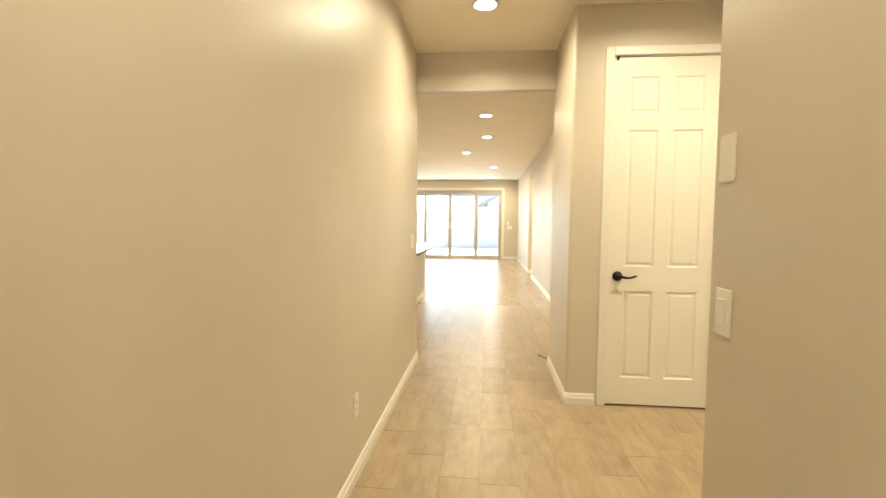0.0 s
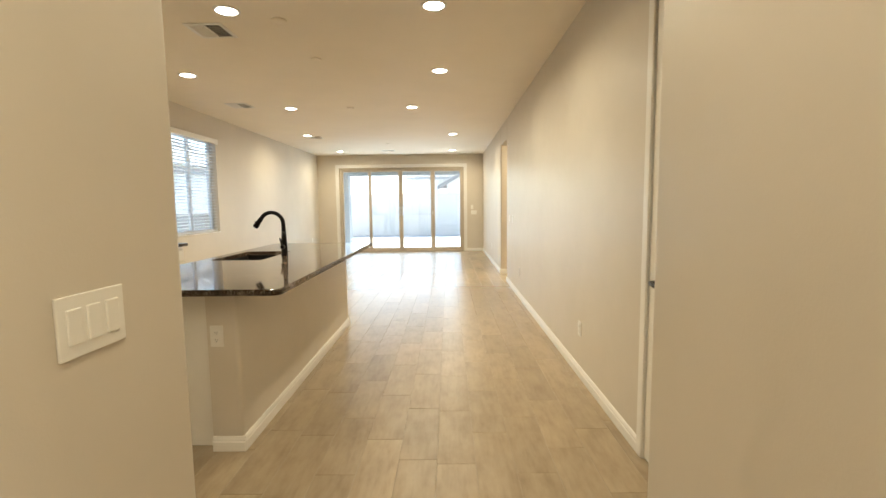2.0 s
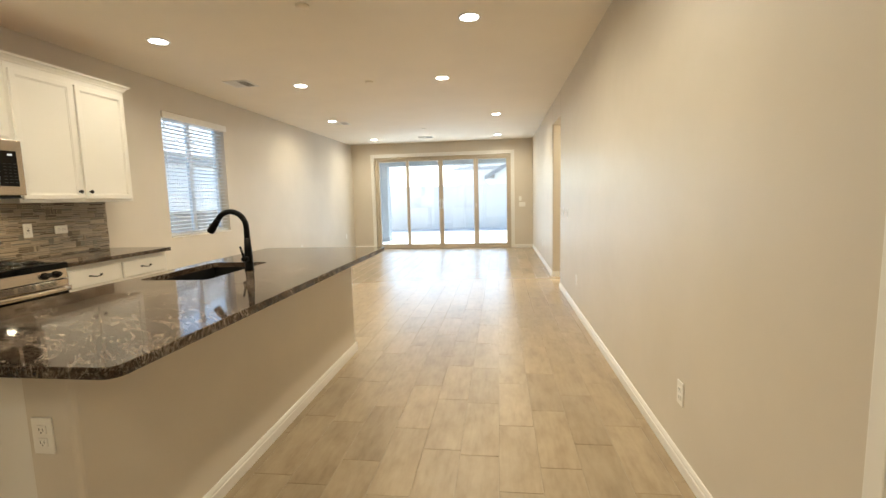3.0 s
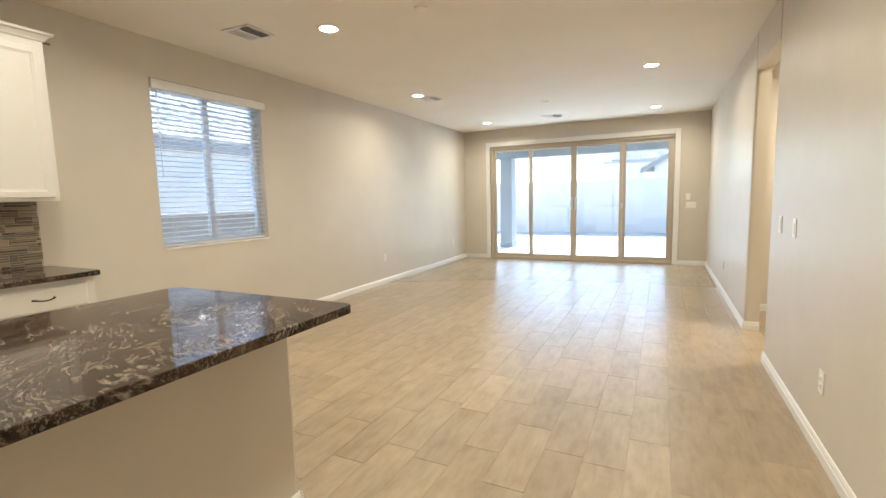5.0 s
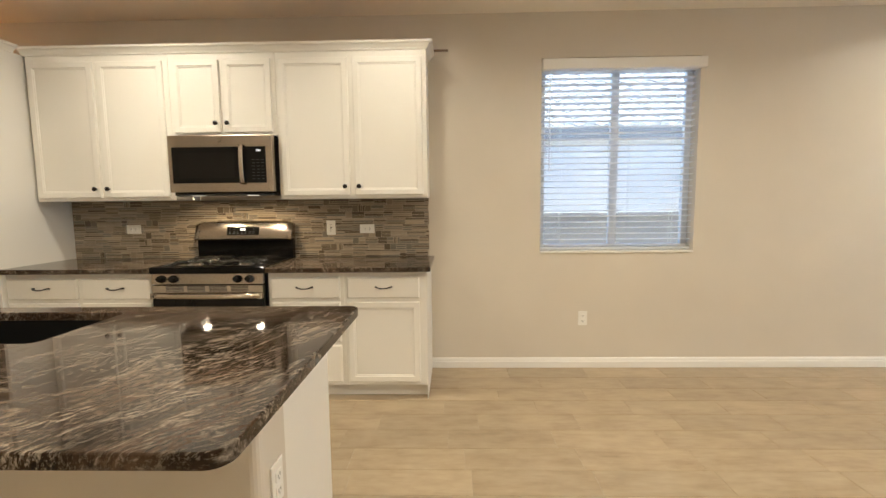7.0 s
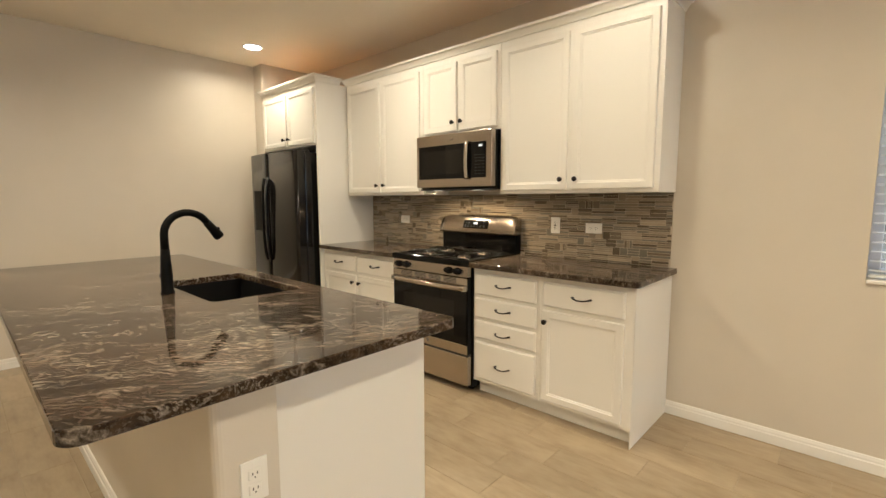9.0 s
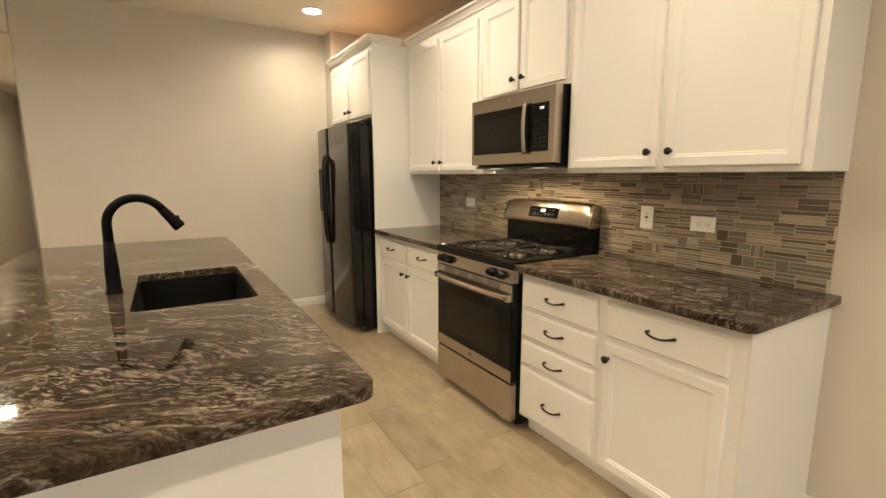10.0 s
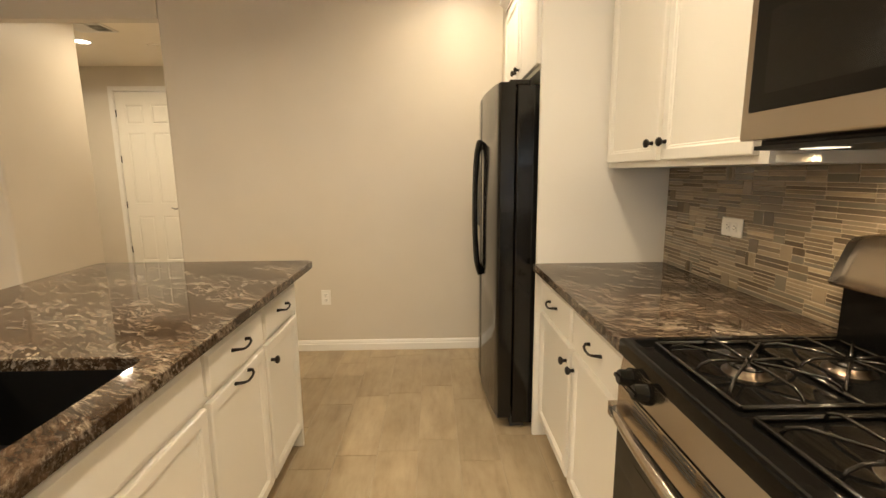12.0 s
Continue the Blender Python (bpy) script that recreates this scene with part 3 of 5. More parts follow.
# ---- sliding door ----
def sliding_door():
    x0, x1, top = SLIDE[0], SLIDE[1], SLIDE[3]
    d = thing("sliding_door", "four-panel tan-framed sliding glass patio door, closed", "patio door", kind="structure", at=(0, NORTH, 0))
    for a, b, z0, z1 in ((x0 - 0.09, x0, 0, top + 0.09), (x1, x1 + 0.09, 0, top + 0.09), (x0, x1, top, top + 0.09)):
        part("casing", box(a, b, -0.016, 0.03, z0 + 0.001, z1, 0.004), M_TRIM, d)
    f = 0.05
    part("frame_head", box(x0 + 0.001, x1 - 0.001, 0.035, 0.15, top - f, top - 0.001, 0.004), M_VINYL, d)
    part("frame_sill", box(x0 + 0.001, x1 - 0.001, 0.035, 0.15, 0.0, 0.045, 0.004), M_VINYL, d)
    part("frame_jamb", box(x0 + 0.001, x0 + f, 0.035, 0.15, 0.045, top - f, 0.004), M_VINYL, d)
    part("frame_jamb", box(x1 - f, x1 - 0.001, 0.035, 0.15, 0.045, top - f, 0.004), M_VINYL, d)
    cuts = [x0 + f, -2.045, -1.155, -0.245, x1 - f]
    for k in range(4):
        a, b = cuts[k], cuts[k + 1]
        ya = 0.045 if k in (1, 2) else 0.092
        sash = thing("panel", "", "")
        sash.parent = d
        if k in (0, 1):
            b += 0.025 if k == 0 else 0
        s = 0.058
        for nm, bb in (("stile", (a, a + s, 0.045, top - f)), ("stile", (b - s, b, 0.045, top - f)),
                       ("rail", (a + s, b - s, 0.045, 0.045 + s + 0.01)), ("rail", (a + s, b - s, top - f - s, top - f))):
            part(nm, box(bb[0], bb[1], ya, ya + 0.042, bb[2], bb[3], 0.003), M_VINYL, sash)
        g = part("pane", box(a + s, b - s, ya + 0.017, ya + 0.023, 0.045 + s + 0.01, top - f - s), M_GLASS, sash)
        g.visible_shadow = False
    for x in (-1.155 - 0.03, -1.155 + 0.03):
        bm = bmesh.new()
        tube(bm, [(x, 0.042, 1.06), (x + (x + 1.155) * 1.2, 0.012, 1.08), (x + (x + 1.155) * 1.2, 0.008, 1.18), (x, 0.042, 1.26)], 0.009, 8)
        cube(bm, x - 0.014, x + 0.014, 0.036, 0.045, 1.03, 1.29)
        part("pull_handle", bm, M_WFRAME, d, "white looped pull handle")
    bm = bmesh.new()
    cube(bm, -0.262, -0.236, 0.035, 0.05, 1.06, 1.16)
    part("latch", bm, M_WFRAME, d)
    return d


sliding_door()


# ---- window with blind ----
def kitchen_window():
    ya, yb, za, zb = WIN
    w = thing("window_1", "white vinyl slider window in a drywall recess", "window", kind="structure", at=(WEST, 0, 0))
    fr = thing("window_frame", "", "")
    fr.parent = w
    f = 0.05
    for nm, y0, y1, z0, z1 in (("jamb", ya, ya + f, za, zb), ("jamb", yb - f, yb, za, zb), ("head", ya + f, yb - f, zb - f, zb), ("sill", ya + f, yb - f, za, za + f),
                               ("mullion", 9.735, 9.795, za + f, zb - f)):
        part(nm, box(-0.148, -0.105, y0 + 0.001, y1 - 0.001, z0 + 0.001, z1 - 0.001, 0.004), M_WFRAME, fr)
    for y0, y1 in ((ya + f, 9.735), (9.795, yb - f)):
        g = part("pane", box(-0.13, -0.124, y0, y1, za + f, zb - f), M_GLASS, w)
        g.visible_shadow = False
    sill = part("window_sill", box(-0.104, 0.012, ya + 0.001, yb - 0.001, za - 0.012, za + 0.006, 0.004), M_TRIM, w)
    return w


kitchen_window()


def blind():
    ya, yb, za, zb = WIN
    b = thing("window_blind", "white two-inch horizontal blind, slats open, lowered", "blind", at=(WEST, 0, 0))
    part("valance", box(-0.045, 0.026, ya + 0.002, yb + 0.040, zb - 0.088, zb - 0.010, 0.006), M_TRIM, b, "white moulded valance")
    part("head_rail", box(-0.085, -0.05, ya + 0.006, yb - 0.006, zb - 0.055, zb - 0.004, 0.003), M_SLAT, b)
    slat = None
    n = 30
    z_top, z_low = zb - 0.095, za + 0.045
    for k in range(n):
        z = z_top + (z_low - z_top) * k / (n - 1)
        if slat is None:
            bm = bmesh.new()
            rows = []
            for d, lift in ((-0.025, -0.0015), (-0.012, 0.001), (0.0, 0.002), (0.012, 0.001), (0.025, -0.0015)):
                rows.append([bm.verts.new((d, y, lift + s)) for y in (ya + 0.008, yb - 0.010) for s in (0.0018, -0.0018)])
            for r0, r1 in zip(rows, rows[1:]):
                bm.faces.new((r0[0], r0[2], r1[2], r1[0]))
                bm.faces.new((r0[1], r1[1], r1[3], r0[3]))
                bm.faces.new((r0[0], r1[0], r1[1], r0[1]))
                bm.faces.new((r0[2], r0[3], r1[3], r1[2]))
            bm.faces.new((rows[0][0], rows[0][1], rows[0][3], rows[0][2]))
            bm.faces.new((rows[-1][0], rows[-1][2], rows[-1][3], rows[-1][1]))
            slat = mesh_of("slat", bm, M_SLAT)
        s = new("slat", slat)
        s.parent = b
        s.matrix_basis = pose(-0.055, 0, z, 0, -6 + random.uniform(-0.5, 0.5), 0)
    part("bottom_rail", box(-0.08, -0.03, ya + 0.008, yb - 0.010, za + 0.012, za + 0.03, 0.004), M_SLAT, b)
    for y in (ya + 0.16, 9.77, yb - 0.16):
        bm = bmesh.new()
        for dx in (-0.081, -0.029):
            tube(bm, [(dx, y, za + 0.02), (dx, y, zb - 0.06)], 0.0012, 5)
        part("ladder_cord", bm, M_SLAT, b)
    part("wand", tube(bmesh.new(), [(-0.024, ya + 0.07, zb - 0.09), (-0.022, ya + 0.07, zb - 0.85)], 0.004, 8), M_SLAT, b)
    return b


blind()


# ---- ceiling fixtures ----
def downlight(x, y, z=CEIL):
    d = thing("ceiling_light", "round white recessed downlight, lit, flush in the ceiling", "ceiling light", "recessed downlights", at=(x, y, z))
    bm = bmesh.new()
    prof = [(0.072, 0.0), (0.072, -0.006), (0.080, -0.009), (0.092, -0.006), (0.095, 0.0)]
    n = 28
    rings = [[bm.verts.new((r * math.cos(2 * math.pi * k / n), r * math.sin(2 * math.pi * k / n), zz)) for k in range(n)] for r, zz in prof]
    for a, b in zip(rings, rings[1:]):
        for k in range(n):
            bm.faces.new((a[k], a[(k + 1) % n], b[(k + 1) % n], b[k])).smooth = True
    part("trim_ring", bm, M_TRIM, d)
    bm = bmesh.new()
    bmesh.ops.create_circle(bm, cap_ends=True, radius=0.073, segments=28, matrix=Matrix.Translation((0, 0, -0.004)))
    part("lens", bm, M_LAMP, d, "glowing white lens")
    return d


first = downlight(*DOWNLIGHTS[0])
# includes the added fixture at (-2.57, 6.5), there only as extra kitchen light
for lx, ly in DOWNLIGHTS[1:]:
    copy_thing(first, pose(lx, ly, CEIL))


def register(x, y, w, d, label):
    v = thing("ceiling_vent", label, "air vent", "ceiling vents", at=(x, y, CEIL))
    part("backing", box(-w / 2 + 0.02, w / 2 - 0.02, -d / 2 + 0.02, d / 2 - 0.02, -0.003, -0.001), M_DUCT, v)
    for a, b, c, e in ((-w / 2, w / 2, -d / 2, -d / 2 + 0.03), (-w / 2, w / 2, d / 2 - 0.03, d / 2), (-w / 2, -w / 2 + 0.03, -d / 2 + 0.03, d / 2 - 0.03),
                       (w / 2 - 0.03, w / 2, -d / 2 + 0.03, d / 2 - 0.03)):
        part("frame", box(a, b, c, e, -0.009, -0.0005, 0.002), M_TRIM, v)
    part("frame", box(-0.008, 0.008, -d / 2 + 0.03, d / 2 - 0.03, -0.010, -0.004), M_TRIM, v)
    n = 9
    for side in (-1, 1):
        for k in range(n):
            yy = -d / 2 + 0.04 + (d - 0.08) * k / (n - 1)
            bm = box(min(side * 0.01, side * (w / 2 - 0.031)), max(side * 0.01, side * (w / 2 - 0.031)), -0.0055, 0.0055, -0.0008, 0.0008)
            s = part("slat", bm, M_TRIM, v)
            s.matrix_basis = pose(0, yy, -0.009, 28 * side, 0, 0)
    return v


register(-1.70, 6.86, 0.30, 0.30, "white square two-way ceiling air register")
register(-2.71, 9.55, 0.30, 0.30, "white square two-way ceiling air register")
register(-2.56, 12.6, 0.30, 0.30, "white square two-way ceiling air register")
register(-1.35, 15.0, 0.36, 0.26, "white ceiling air register near the patio door")
register(0.85, 2.95, 0.36, 0.26, "white hallway ceiling air register")

for x, y, r in ((-1.09, 6.69, 0.06), (-1.07, 7.61, 0.05), (-1.21, 9.81, 0.05), (-1.18, 13.68, 0.05), (0.62, 2.35, 0.06)):
    c = thing("ceiling_disc", "flat white round cover plate on the ceiling", "cover plate", "ceiling cover plates", at=(x, y, CEIL))
    part("cover", lathe(bmesh.new(), [(r, 0.0), (r, -0.006), (r * 0.94, -0.011), (r * 0.4, -0.013)], 24), M_CEIL, c)


# ---- switches and outlets ----
def plate(kind, at, rz, gangs=1, sideways=False):
    """A cover plate, its face towards local +x. kind: outlet, switch or blank."""
    w, h = 0.070 + 0.046 * (gangs - 1), 0.115
    label = {"outlet": "white duplex outlet with cover plate on the wall", "switch": "white rocker switch plate on the wall",
             "blank": "blank white cover plate on the wall", "gfci": "white outlet with two buttons on the tiled splash"}[kind]
    if gangs > 1:
        label = "white %s-gang rocker switch plate on the wall" % {2: "two", 3: "three"}[gangs]
    if sideways:
        label = "white outlet laid sideways on the tiled splash"
    p = thing("wall_outlet" if kind in ("outlet", "gfci") else "light_switch", label, "outlet" if kind in ("outlet", "gfci") else "switch", at=at, rz=rz)
    part("cover", box(0, 0.006, -w / 2, w / 2, -h / 2, h / 2, 0.002), M_PLATE, p)
    for g in range(gangs):
        y = (g - (gangs - 1) / 2) * 0.046
        if kind == "switch":
            r = part("rocker", box(0.004, 0.010, y - 0.016, y + 0.016, -0.033, 0.033, 0.002), M_PLATE, p)
        elif kind in ("outlet", "gfci"):
            for dz in (-0.020, 0.020):
                s = part("socket", box(0.004, 0.009, y - 0.017, y + 0.017, dz - 0.014, dz + 0.014, 0.003), M_PLATE, p)
                for dy in (-0.006, 0.006):
                    part("slot", box(0.0085, 0.0094, y + dy - 0.0012, y + dy + 0.0012, dz - 0.002, dz + 0.006), M_SLOT, s)
                part("slot", box(0.0085, 0.0094, y - 0.002, y + 0.002, dz - 0.010, dz - 0.006), M_SLOT, s)
            if kind == "gfci":
                part("button", box(0.004, 0.0105, y - 0.007, y + 0.007, -0.005, 0.005), M_SLOT, p)
    if sideways:
        p.matrix_basis = p.matrix_basis @ Matrix.Rotation(radians(90), 4, "X")
    return p


plate("switch", (HALL_W, 3.92, 1.11), 0, 3)
plate("outlet", (HALL_W, 2.265, 0.375), 0)
plate("blank", (ENTRY_E, 1.31, 1.44), 180)
plate("switch", (ENTRY_E, 1.30, 1.065), 180)
for y, z in ((6.47, 0.37), (9.42, 0.37)):
    plate("outlet", (EAST, y, z), 180)
plate("switch", (EAST, 10.47, 1.09), 180)
plate("switch", (EAST, 10.10, 1.09), 180)
plate("outlet", (EAST, 13.45, 0.37), 180)
plate("blank", (0.87, NORTH, 1.25), -90)
plate("switch", (0.92, NORTH, 1.10), -90, 3)
plate("outlet", (WEST, 9.515, 0.405), 0)
plate("outlet", (WEST, 12.68, 0.41), 0)
plate("outlet", (WEST, 15.3, 0.41), 0)
plate("outlet", (-1.545, KIT, 0.425), 90)


# ---- kitchen ----
COUNTER = 0.915


def pull(parent, y, z, x, upright=False, w=0.105):
    """A dark arched bar pull with two feet, on the face x."""
    bm = bmesh.new()
    h = w / 2
    pts = [(x, -h, 0.002), (x + 0.016, -h * 0.98, 0.004), (x + 0.026, -h * 0.72, 0.0), (x + 0.029, -h * 0.3, -0.005), (x + 0.029, h * 0.3, -0.005),
           (x + 0.026, h * 0.72, 0.0), (x + 0.016, h * 0.98, 0.004), (x, h, 0.002)]
    tube(bm, [(px, y + py, z + pz) for px, py, pz in pts], [0.007, 0.0055, 0.0045, 0.0042, 0.0042, 0.0045, 0.0055, 0.007], 8)
    return part("handle", bm, M_BRONZE, parent, "dark bronze arched pull")


def knob(parent, y, z, x):
    bm = lathe(bmesh.new(), [(0.008, 0), (0.006, 0.010), (0.009, 0.016), (0.0155, 0.021), (0.016, 0.027), (0.011, 0.032), (0.003, 0.0335)], 16,
               Matrix.Translation((x, y, z)) @ ALONG_X)
    return part("knob", bm, M_BRONZE, parent, "round dark bronze knob")


def panel_front(x, y0, y1, z0, z1, t=0.019, rail=0.056):
    """A cabinet door: frame with an ogee step down to a flat field, facing +x."""
    bm = box(x, x + t, y0, y1, z0, z1)
    bm.normal_update()
    face = max(bm.faces, key=lambda f: f.normal.x)
    edges = list(face.edges)
    bmesh.ops.bevel(bm, geom=edges, offset=0.005, segments=2, affect="EDGES", profile=0.5)
    bm.normal_update()
    face = max((f for f in bm.faces if f.normal.x > 0.99), key=lambda f: f.calc_area())
    bmesh.ops.inset_individual(bm, faces=[face], thickness=rail - 0.010, depth=0.0)
    bmesh.ops.inset_individual(bm, faces=[face], thickness=0.007, depth=-0.004)
    bmesh.ops.inset_individual(bm, faces=[face], thickness=0.008, depth=-0.0005)
    bmesh.ops.inset_individual(bm, faces=[face], thickness=0.004, depth=-0.004)
    return bm


def slab_front(x, y0, y1, z0, z1, t=0.019):
    """A drawer front with a sloped edge."""
    bm = box(x, x + t, y0, y1, z0, z1)
    bm.normal_update()
    face = max(bm.faces, key=lambda f: f.normal.x)
    bmesh.ops.inset_individual(bm, faces=[face], thickness=0.012, depth=0.0)
    for v in bm.verts:
        if v not in face.verts and v.co.x > x + t - 1e-5:
            v.co.x -= 0.008
    return bm


def carcass(c, depth, w, z0, h, toe=0.0):
    bm = bmesh.new()
    cube(bm, 0.002, depth, 0.0005, w - 0.0005, z0 + toe, h)
    part("body", bm, M_CAB, c)
    if toe:
        part("toe_kick", box(0.002, depth - 0.07, 0.0005, w - 0.0005, 0.001, toe), M_CAB, c)


def front(c, kind, depth, y0, y1, z0, z1, hardware=None, hw=(0, 0)):
    bm = panel_front(depth, y0, y1, z0, z1) if kind == "door" else slab_front(depth, y0, y1, z0, z1)
    d = part(kind, bm, M_CAB, c)
    if hardware == "pull":
        pull(d, hw[0], hw[1], depth + 0.0185)
    elif hardware == "knob":
        knob(d, hw[0], hw[1], depth + 0.0185)
    return d


def base_cabinet(label, at, rz, w, layout, depth=0.592, group="kitchen base cabinets"):
    """layout: rows of (kind, y0, y1, z0, z1, hardware, hy, hz)."""
    c = thing("base_cabinet", label, "cabinet", group, at=at, rz=rz)
    carcass(c, depth, w, 0.0, 0.882, 0.10)
    for kind, y0, y1, z0, z1, hwk, hy, hz in layout:
        front(c, kind, depth, y0, y1, z0, z1, hwk, (hy, hz))
    return c


DZ = (0.702, 0.845)     # top drawer
RZ = (0.125, 0.676)     # door below it
w = 1.03
base_cabinet("white painted base cabinet with two drawers and two doors", (WEST, 5.445, 0), 0, w,
             [("drawer", 0.022, 0.500, *DZ, "pull", 0.26, 0.778), ("drawer", 0.530, 1.008, *DZ, "pull", 0.77, 0.778),
              ("door", 0.022, 0.500, *RZ, "knob", 0.468, 0.615), ("door", 0.530, 1.008, *RZ, "knob", 0.562, 0.615)])
w = 0.51
base_cabinet("white painted base cabinet with four stacked drawers", (WEST, 7.247, 0), 0, w,
             [("drawer", 0.020, 0.485, 0.702, 0.845, "pull", 0.25, 0.778), ("drawer", 0.020, 0.485, 0.548, 0.678, "pull", 0.25, 0.618),
              ("drawer", 0.020, 0.485, 0.404, 0.524, "pull", 0.25, 0.46), ("drawer", 0.020, 0.485, 0.125, 0.380, "pull", 0.25, 0.242)])
w = 0.55
c = base_cabinet("white painted base cabinet with one drawer and door", (WEST, 7.757, 0), 0, w,
                 [("drawer", 0.022, 0.505, *DZ, "pull", 0.268, 0.778), ("door", 0.022, 0.505, *RZ, "knob", 0.046, 0.612)])
part("end_panel", box(0.002, 0.592, 0.5505, 0.556, 0.001, 0.884), M_CAB, c)


def wall_cabinet(label, y0, w, z0, z1, doors, depth=0.305, x=WEST):
    c = thing("wall_cabinet", label, "cabinet", "kitchen wall cabinets", at=(x, y0, z0))
    h = z1 - z0
    bm = bmesh.new()
    cube(bm, 0.002, depth, 0.0005, w - 0.0005, 0.0, h)
    part("body", bm, M_CAB, c)
    # unseen board added on top, a reflector that tints wall and ceiling orange
    part("bounce_board", box(0.003, depth - 0.001, 0.001, w - 0.001, h + 0.0005, h + 0.012), M_WARM_BOUNCE, c, "unseen orange top board added to warm the ceiling")
    for a, b, hy in doors:
        front(c, "door", depth, a, b, 0.022, h - 0.055, "knob", (hy, 0.085))
    return c


wall_cabinet("white two-door wall cabinet with dark knobs", 5.46, 1.025, 1.37, 2.40, [(0.020, 0.487, 0.455), (0.517, 0.990, 0.549)])
filler = thing("filler_strip", "white strip under the microwave beside the cabinet", "cabinet panel", at=(WEST, 6.488, 1.372))
part("strip", box(0.272, 0.292, 0.0, 0.112, 0.0, 0.020, 0.002), M_CAB, filler)
wall_cabinet("short white two-door wall cabinet above the microwave", 6.487, 0.759, 1.822, 2.40, [(0.030, 0.362, 0.335), (0.390, 0.730, 0.418)])
wall_cabinet("white two-door wall cabinet at the run's end", 7.248, 1.06, 1.37, 2.40, [(0.025, 0.510, 0.478), (0.545, 1.030, 0.577)])
wall_cabinet("deep white two-door cabinet above the refrigerator", 4.418, 1.0, 1.83, 2.40, [(0.025, 0.487, 0.455), (0.515, 0.980, 0.547)], 0.624)

pan = thing("tall_panel", "tall white painted end panel beside the refrigerator", "cabinet panel", at=(WEST, 5.42, 0))
part("board", box(0.002, 0.630, 0.0, 0.024, 0.001, 2.40, 0.002), M_CAB, pan)


def crown(path, label):
    """A crown moulding along an open path of x, y; it steps out to the left of its way."""
    prof = [(0.0, 2.392), (0.008, 2.392), (0.012, 2.404), (0.030, 2.426), (0.044, 2.432), (0.048, 2.446), (0.0, 2.448)]
    bm = bmesh.new()
    n = len(path)
    rings = []
    for i, (x, y) in enumerate(path):
        dirs = []
        if i > 0:
            dirs.append((Vector((x, y)) - Vector(path[i - 1])).normalized())
        if i < n - 1:
            dirs.append((Vector(path[i + 1]) - Vector((x, y))).normalized())
        normals = [Vector((-d.y, d.x)) for d in dirs]
        if len(normals) == 2:
            b = normals[0] + normals[1]
            off = b / (1 + normals[0].dot(normals[1]))
        else:
            off = normals[0]
        rings.append([bm.verts.new((x + off.x * d, y + off.y * d, z)) for d, z in prof])
    m = len(prof)
    for a, b in zip(rings, rings[1:]):
        for k in range(m):
            bm.faces.new((a[k], a[(k + 1) % m], b[(k + 1) % m], b[k]))
    bm.faces.new(rings[0][::-1])
    bm.faces.new(rings[-1])
    t = thing("crown_moulding", label, "moulding", at=(0, 0, 0))
    part("moulding", bm, M_CAB, t)


crown([(-3.49, 8.309), (-3.194, 8.309), (-3.194, 5.4445)], "white crown moulding along the wall cabinet tops")
crown([(-3.12, 5.4445), (-2.868, 5.4445), (-2.868, 4.4175)], "white crown moulding round the refrigerator cabinet")

# shelf bracket rods at the run's end
rod = thing("curtain_rod", "short brown rod on the wall beside the cabinets", "rod", at=(WEST, 8.31, 2.46))
part("bar", tube(bmesh.new(), [(0.06, 0.0, 0), (0.06, 0.15, 0)], 0.009, 8), M_ROD, rod)
part("bracket", tube(bmesh.new(), [(0.0, 0.03, 0), (0.06, 0.03, 0)], 0.006, 8), M_ROD, rod)


def countertop(name, label, x0, x1, y0, y1, hole=None, rounded=(), r=0.03):
    """A 3 cm stone slab, with an opening and rounded outer corners."""
    bm = bmesh.new()
    xs = sorted({x0, x1, *((hole[0], hole[1]) if hole else ())})
    ys = sorted({y0, y1, *((hole[2], hole[3]) if hole else ())})
    grid = {}
    for x in xs:
        for y in ys:
            grid[x, y] = bm.verts.new((x, y, COUNTER))
    for xa, xb in zip(xs, xs[1:]):
        for ya, yb in zip(ys, ys[1:]):
            if hole and xa == hole[0] and ya == hole[2]:
                continue
            bm.faces.new((grid[xa, ya], grid[xb, ya], grid[xb, yb], grid[xa, yb]))
    ret = bmesh.ops.extrude_face_region(bm, geom=bm.faces[:])
    low = [g for g in ret["geom"] if isinstance(g, bmesh.types.BMVert)]
    for v in low:
        v.co.z -= 0.032
    def uprights(corners):
        return [e for e in bm.edges if any(all(abs(v.co.x - cx) < 1e-4 and abs(v.co.y - cy) < 1e-4 for v in e.verts) for cx, cy in corners)]
    bmesh.ops.recalc_face_normals(bm, faces=bm.faces[:])
    if rounded:
        bmesh.ops.bevel(bm, geom=uprights(rounded), offset=r, segments=5, affect="EDGES", profile=0.5)
    if hole:
        bmesh.ops.bevel(bm, geom=uprights([(a, b) for a in hole[:2] for b in hole[2:]]), offset=0.035, segments=5, affect="EDGES", profile=0.5)
    rim = [e for e in bm.edges if all(abs(v.co.z - COUNTER) < 1e-5 for v in e.verts) and len(e.link_faces) == 2 and
           any(abs(f.normal.z) < 0.3 for f in e.link_faces)]
    bmesh.ops.bevel(bm, geom=rim, offset=0.004, segments=2, affect="EDGES", profile=0.5)
    t = thing(name, label, "countertop", at=(0, 0, 0))
    part("slab", bm, M_GRANITE, t)
    return t


countertop("countertop", "polished dark brown granite countertop with pale veins", -3.498, -2.852, 5.446, 6.474)
countertop("countertop", "polished dark granite countertop beside the gas range", -3.498, -2.852, 7.248, 8.338, None, [(-2.852, 8.338)], 0.035)

